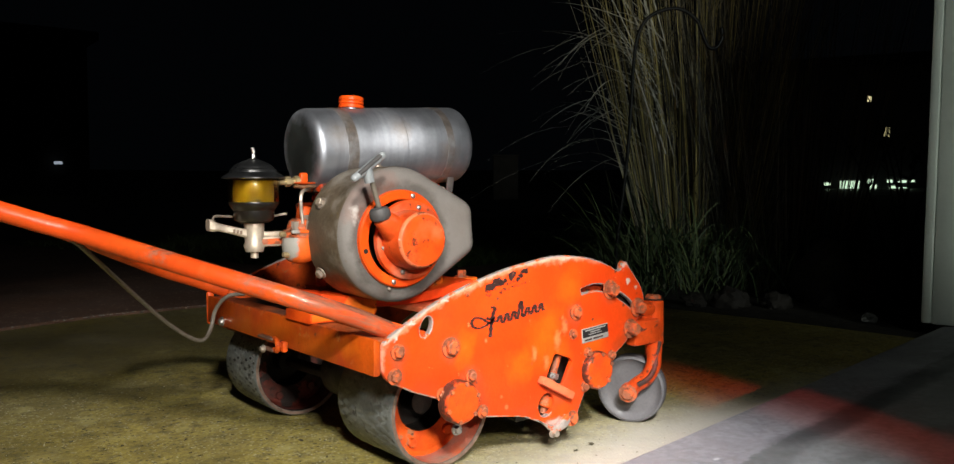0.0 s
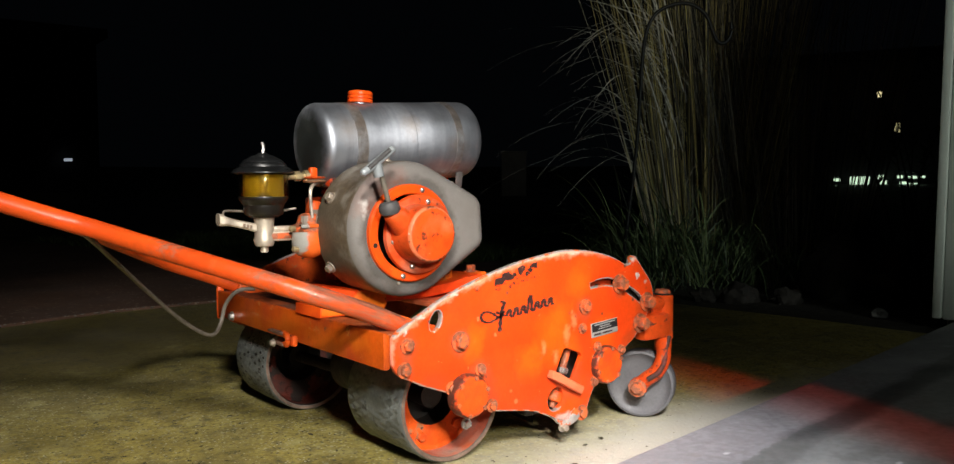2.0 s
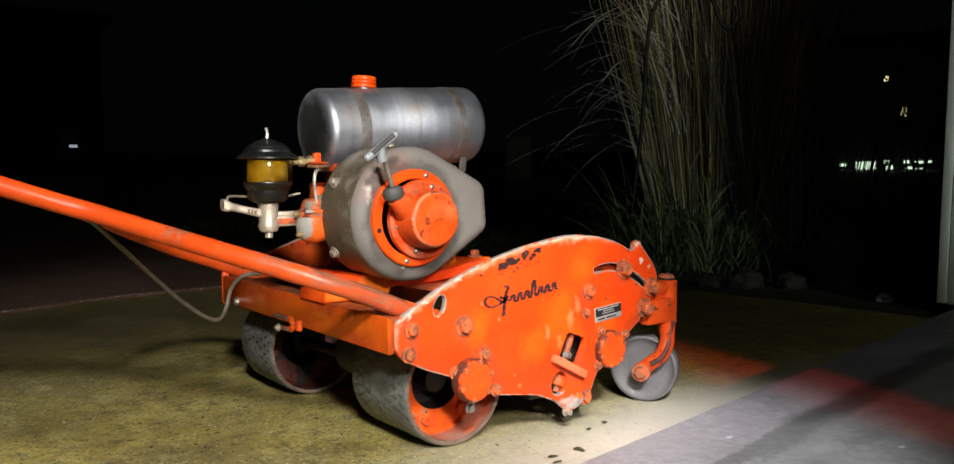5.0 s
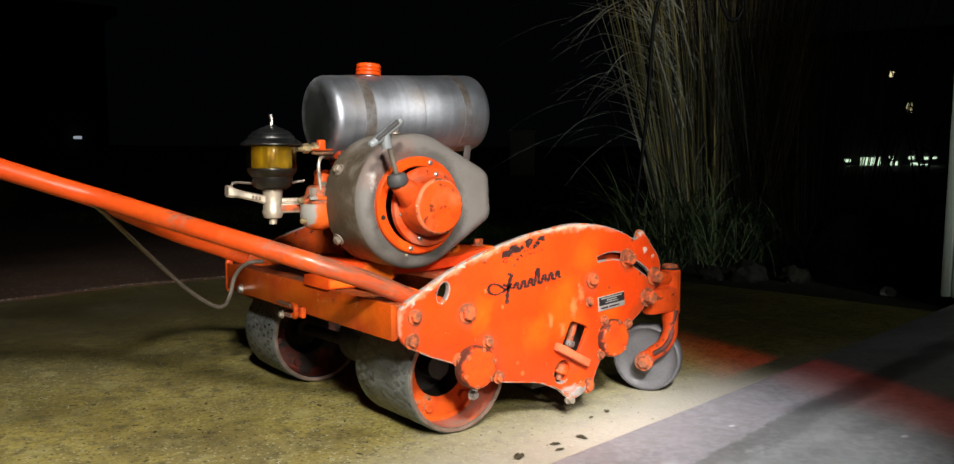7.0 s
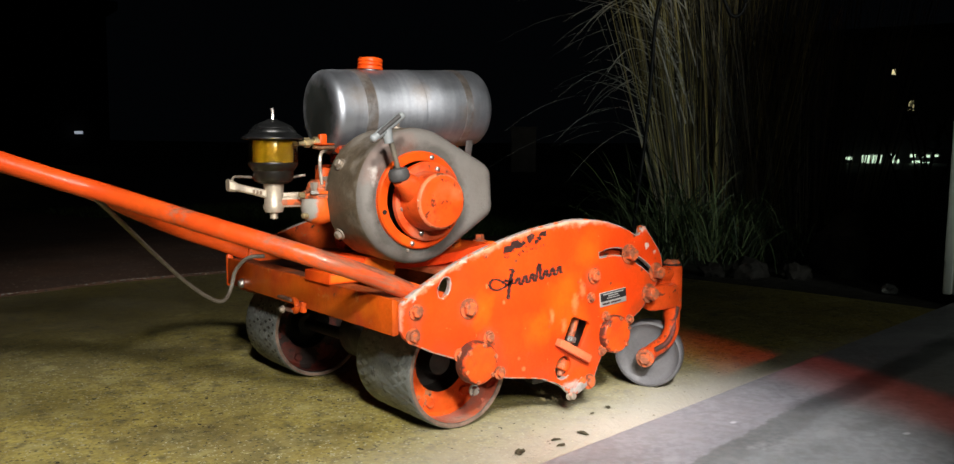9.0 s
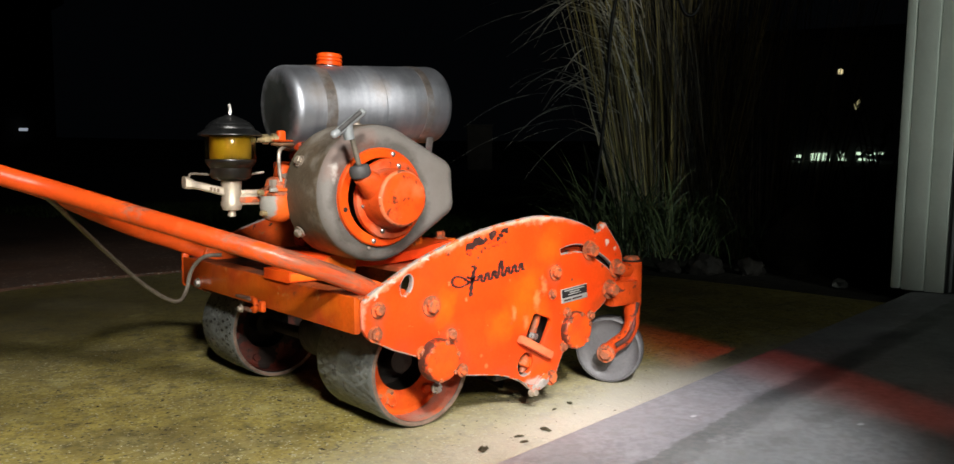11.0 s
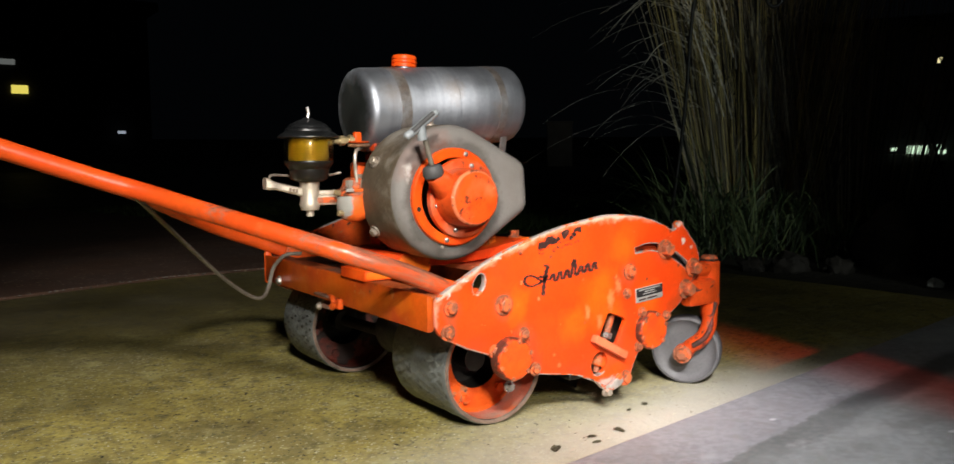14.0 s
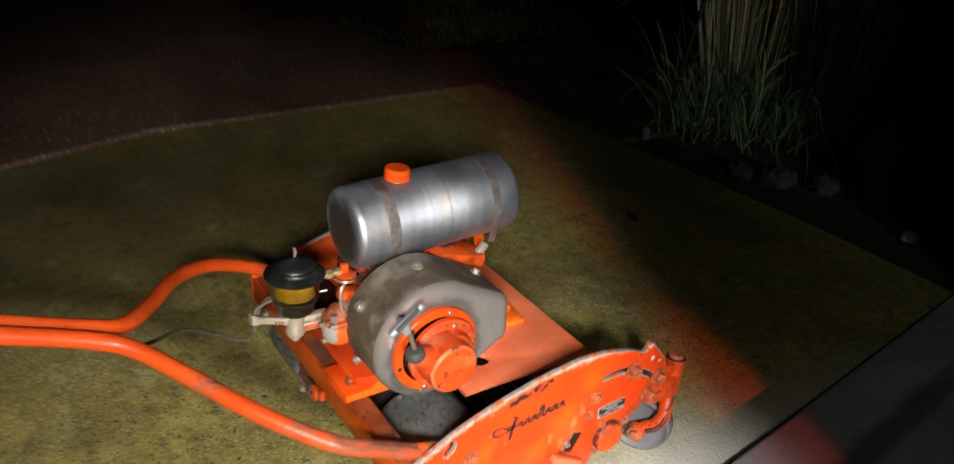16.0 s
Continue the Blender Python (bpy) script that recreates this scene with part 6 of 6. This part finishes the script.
for k in range(9):
    base = Vector((2.98, 0.66, -0.02)) + RIGHT * rng.uniform(-0.06, 0.06) + BACK * rng.uniform(-0.05, 0.05)
    out_ = RIGHT * rng.uniform(-0.30, 0.30) + BACK * rng.uniform(-0.2, 0.2)
    h = rng.uniform(0.8, 1.35)
    cane = [base + out_ * t ** 1.6 * h + Vector((0, 0, h * (t - 0.22 * t ** 3))) for t in (0, 0.25, 0.5, 0.75, 1.0)]
    twig = part("cane", tube(bmesh.new(), cane, [0.006 - 0.0003 * i for i in range(17)], 6, 4), TWIG, shrub)
    bm = bmesh.new()
    for _ in range(22):
        t = rng.uniform(0.35, 1.0)
        p = base + out_ * t ** 1.6 * h + Vector((0, 0, h * (t - 0.22 * t ** 3)))
        way = Vector((rng.gauss(0, 1), rng.gauss(0, 1), rng.gauss(0.2, 0.6))).normalized() * rng.uniform(0.03, 0.09)
        wide = way.cross(Vector((0, 0, 1))).normalized() * rng.uniform(0.006, 0.013)
        vs = [bm.verts.new(q) for q in (p, p + way * 0.5 - wide, p + way, p + way * 0.5 + wide)]
        bm.faces.new(vs)
    part("leaves", bm, TWIG_LEAF, twig, "dull dark leaves", smooth=False)

# shepherd's hook standing in front of the grass
bm = tube(bmesh.new(), [(2.030, 1.506, -0.06), (2.029, 1.504, 0.172), (2.066, 1.468, 0.642), (2.084, 1.450, 1.051), (2.102, 1.432, 1.186), (2.135, 1.399, 1.250), (2.190, 1.345, 1.278), (2.235, 1.300, 1.272), (2.280, 1.257, 1.225), (2.300, 1.236, 1.150), (2.318, 1.219, 1.105), (2.342, 1.196, 1.105), (2.358, 1.180, 1.145), (2.356, 1.182, 1.190)], 0.0085, 10)
tagged(part("plant_hook", bm, IRON), "black iron shepherd's hook standing in the bed", "plant hook")


def rock(name, at, size, seed, mat, label):
    bm = bmesh.new()
    bmesh.ops.create_icosphere(bm, subdivisions=3, radius=1.0)
    for v in bm.verts:
        n = v.co.normalized()
        k = 1 + 0.45 * noise.noise(n * 1.7 + Vector((seed, 0, 0))) + 0.20 * noise.noise(n * 4.1 + Vector((0, seed, 0)))
        v.co = Vector((n.x * k * size[0], n.y * k * size[1], max(-0.5, n.z) * k * size[2]))
    bmesh.ops.translate(bm, vec=at, verts=bm.verts[:])
    return tagged(part(name, bm, mat), label, "rock")


rock("rock", (2.09, 0.93, 0.02), (0.075, 0.06, 0.055), 1.3, STONE, "brown-grey garden stone at the bed's edge")
rock("rock", (2.00, 1.05, 0.015), (0.05, 0.05, 0.035), 2.7, STONE, "small brown garden stone at the bed's edge")
rock("rock", (2.22, 0.80, 0.015), (0.06, 0.05, 0.04), 4.1, STONE, "small brown garden stone in the bed")
rock("boulder", (2.62, 0.74, 0.06), (0.24, 0.22, 0.20), 6.2, STONE, "dark rounded boulder lying in the bed")
rock("pale_rock", (2.135, 0.385, 0.008), (0.028, 0.024, 0.022), 7.7, DULL_STONE, "small pale stone on the dark soil")
rock("pale_rock", (1.905, 1.500, 0.02), (0.018, 0.016, 0.035), 9.1, DULL_STONE, "small pale stone under the grass")

# crumbs of leaf on the driveway
rng = random.Random(11)


def leaf_crumb(x, y, s, z=0.0):
    """A torn, curled flake: two rows of ragged points that rise at both sides of a low middle."""
    bm = bmesh.new()
    turn, curl = rng.uniform(0, math.pi), rng.uniform(0.06, 0.20)
    c_, s_ = math.cos(turn), math.sin(turn)
    rows = []
    for i in range(5):
        u = (i - 2) / 2
        row = []
        for v in (-1, -0.3, 0.4, 1):
            a, w = u * s * rng.uniform(0.75, 1.15), v * 0.55 * s * (1 - 0.5 * u * u) * rng.uniform(0.7, 1.25)
            row.append(bm.verts.new((x + a * c_ - w * s_, y + a * s_ + w * c_, z + 0.0012 + s * curl * v * v * rng.uniform(0.5, 1.1))))
        rows.append(row)
    for p, q in zip(rows, rows[1:]):
        for k in range(3):
            bm.faces.new((p[k], q[k], q[k + 1], p[k + 1]))
    bmesh.ops.solidify(bm, geom=bm.faces[:], thickness=0.0008)
    ob = part("leaf_crumb", bm, LEAFDARK, smooth=False)
    return tagged(ob, "dark dry crumb of leaf on the concrete", "leaf", "leaf crumbs on the driveway")


for x, y, s in ((0.166, -0.091, 0.013), (0.108, -0.090, 0.010), (0.02, -0.10, 0.014), (0.095, -0.115, 0.009), (0.31, -0.01, 0.009), (0.26, -0.02, 0.007), (1.30, 0.93, 0.030), (0.95, 1.02, 0.008), (1.18, 1.60, 0.010), (-0.45, 0.62, 0.007), (-0.30, 0.75, 0.006), (0.62, 0.40, 0.007), (-0.20, 0.50, 0.006), (0.55, 0.95, 0.008)):
    leaf_crumb(x, y, s)

# grit along the joint and over the slab, and pits in it
def joint(x):
    return 2.06 + (x + 0.65) * 0.215 if x < -0.65 else 2.06 + (x + 0.65) * 0.323 if x < 0 else 2.27 + x * 0.037


def scatter(name, mat, count, size, on_joint, high, label, seed):
    rng = random.Random(seed)
    bm = bmesh.new()
    for k in range(count):
        if k < on_joint:
            x = rng.uniform(-3.0, 1.8)
            y, s, z = joint(x) + rng.gauss(0, 0.010), rng.uniform(0.002, 0.006), 0.006
        else:
            x, y, s, z = rng.uniform(-1.3, 1.75), rng.uniform(-0.15, 1.25), rng.uniform(*size), 0.0004
            if y < -0.17 + 0.167 * x:
                continue
        vs = [bm.verts.new((x + s * rng.uniform(0.5, 1.4) * math.cos(a), y + s * rng.uniform(0.5, 1.4) * math.sin(a), z)) for a in (0, 1.3, 2.5, 3.7, 5.0)]
        top = bm.verts.new((x, y, z + s * high))
        for i in range(5):
            bm.faces.new((vs[i], vs[(i + 1) % 5], top))
    return tagged(part(name, bm, mat, smooth=False), label, "grit", kind="stuff")


scatter("grit", PALE_STONE, 2600, (0.0006, 0.0022), 0, 0.6, "pale grit scattered over the driveway", 21)
scatter("joint_grit", DULL_STONE, 420, (0.001, 0.002), 420, 0.6, "dull grit lying along the driveway joint", 23)
scatter("dark_grit", PIT, 1900, (0.0007, 0.0024), 0, 0.15, "dark specks and pits in the driveway", 22)

# dark crusts of moss and dirt on the concrete beside the mower
rng = random.Random(41)
bm = bmesh.new()
for k in range(300):
    if k % 3:
        x, y = rng.gauss(-0.32, 0.22), rng.gauss(0.42, 0.26)
    else:
        x, y = rng.uniform(-1.2, 1.5), rng.uniform(-0.12, 1.7)
    if y < -0.17 + 0.15 * x:
        continue
    s = rng.choice((0.0010, 0.0014, 0.0018, 0.0024, 0.0036)) * rng.uniform(0.6, 1.3)
    n, turn = 7, rng.uniform(0, 3.1)
    c_, s_ = math.cos(turn), math.sin(turn)
    rim = []
    for i in range(n):
        a = 2 * math.pi * i / n
        px, py = 1.7 * s * rng.uniform(0.5, 1.3) * math.cos(a), s * rng.uniform(0.4, 1.2) * math.sin(a)
        rim.append(bm.verts.new((x + px * c_ - py * s_, y + px * s_ + py * c_, 0.0005)))
    top = bm.verts.new((x, y, 0.0008 + 0.18 * s))
    for i in range(n):
        bm.faces.new((rim[i], rim[(i + 1) % n], top))
tagged(part("moss_crust", bm, PIT, smooth=False), "dark crusts of moss and dirt on the driveway", "moss", kind="stuff")

# rough lawn past the driveway
rng = random.Random(31)
bm = bmesh.new()
for _ in range(420):
    y = 2.92 + 4.6 * rng.random() ** 1.7
    c = (rng.uniform(1.70 - 0.22 * (y - 2.88), 5.2), y)
    if y > 3.16 or c[0] < 2.6 and y > 3.10:
        blades(bm, rng, c, 0.15, 46, (0.04, 0.11), 0.006, (0.2, 0.9), (0.1, 0.6), 3)
for v in bm.verts:
    v.co.z -= 0.02
tagged(part("lawn_grass", bm, LAWNBLADE, smooth=False), "short dark green lawn blades", "grass", kind="stuff")

# ---------------------------------------------------------------- far side of the street
def out(px, py, pz, d):
    """A place d metres from the eye's stand along a direction."""
    return Vector((-0.81, -1.09, 0.478)) + Vector((px, py, pz)).normalized() * d


c = out(0.629, 0.748, 0.02, 17)
bm = bmesh.new()
zt, zb = c.z + 0.30, rise(c.x, c.y) - 0.05
box(bm, (c.x, c.y, (zt + zb) / 2), (0.50, 0.45, zt - zb), 0.02, Matrix.Rotation(radians(-38), 4, "Z"))
cabinet = part("utility_box", bm, BOXGREY)
tagged(cabinet, "grey utility box standing across the lawn", "utility box")
part("lid", box(bmesh.new(), (c.x, c.y, zt + 0.02), (0.54, 0.49, 0.04), 0.01, Matrix.Rotation(radians(-38), 4, "Z")), BOXGREY, cabinet)


def lit_window(name, d, w, h, mat, label):
    bm = box(bmesh.new(), d, (w, 0.06, h), 0.01, Matrix.Rotation(math.atan2(-d.x - 0.81, d.y + 1.09), 4, "Z"))
    ob = part(name, bm, mat)
    return tagged(ob, label, "distant light")


PALE_GLOW = glow("pale_green_glow", (0.72, 1.0, 0.70), 0.9)
WARM_GLOW = glow("warm_glow", (1.0, 0.86, 0.45), 0.8)
SIGN_GLOW = glow("yellow_sign_glow", (1.0, 0.85, 0.15), 0.75)
LAMP_GLOW = glow("dull_lamp_glow", (1.0, 0.90, 0.45), 0.30)
DIM_GLOW = glow("dim_glow", (0.8, 0.85, 0.8), 0.12)
SMALL_GLOW = glow("faint_glow", (0.75, 0.85, 1.0), 0.35)
rng = random.Random(4)
far = out(0.8925, 0.451, 0.0021, 22.0)
sidew = Vector((0.451, -0.8925, 0)).normalized()
bm = bmesh.new()
house = new("far_building")
tagged(house, "dark low building across the street with lit gaps", "building")
body = out(0.8925, 0.451, 0.03, 24.0)
zb = rise(body.x, body.y) - 0.2
part("wall", box(bm, (body.x, body.y, zb + 1.5), (9.0, 4.0, 3.0), 0.02, Matrix.Rotation(math.atan2(sidew.y, sidew.x), 4, "Z")), BOXGREY, house)
part("roof", box(bmesh.new(), (body.x, body.y, zb + 3.1), (9.6, 4.6, 0.25), 0.03, Matrix.Rotation(math.atan2(sidew.y, sidew.x), 4, "Z")), ASPHALT, house)
for u, v, w, h in ((-0.90, 0.05, 0.14, 0.07), (-0.40, 0.0, 0.44, 0.25), (0.06, 0.11, 0.15, 0.09), (0.09, -0.05, 0.18, 0.16), (0.46, 0.11, 0.12, 0.07), (0.72, 0.10, 0.18, 0.06), (0.93, 0.11, 0.10, 0.05), (0.53, -0.06, 0.16, 0.12), (0.74, -0.08, 0.18, 0.09)):
    p = far + sidew * u + Vector((0, 0, v))
    part("lit_window", box(bmesh.new(), p, (w, 0.05, h), 0.01, Matrix.Rotation(math.atan2(sidew.y, sidew.x), 4, "Z")), PALE_GLOW, house, "pale green lit window")
shop_at = out(0.10, 0.995, 0.04, 20.6)
shop = new("far_building")
tagged(shop, "dark distant building with a lit sign", "building")
zb = rise(shop_at.x, shop_at.y) - 0.2
part("wall", box(bmesh.new(), (shop_at.x, shop_at.y, zb + 1.7), (5.0, 2.4, 3.4), 0.02), NIGHT_WALL, shop)
part("roof", box(bmesh.new(), (shop_at.x, shop_at.y, zb + 3.5), (5.4, 2.8, 0.2), 0.03), ASPHALT, shop)
for dx, dy, dz, w, h, mat in ((0.8881, 0.4497, 0.0952, 0.09, 0.11, WARM_GLOW), (0.8984, 0.4350, 0.0596, 0.11, 0.20, LAMP_GLOW), (0.200, 0.980, 0.030, 0.16, 0.06, SMALL_GLOW),):
    lit_window("distant_lamp", out(dx, dy, dz, 19.5), w, h, mat, "small distant lamp glowing in the dark")
for dx, dy, dz, w, h, mat in ((0.1068, 0.9914, 0.0752, 0.30, 0.17, SIGN_GLOW), (0.0926, 0.9903, 0.1037, 0.42, 0.11, DIM_GLOW)):
    at = out(dx, dy, dz, 19.0)
    at.y = shop_at.y - 1.23
    part("lit_sign", box(bmesh.new(), at, (w, 0.06, h), 0.01), mat, shop, "small lit sign")
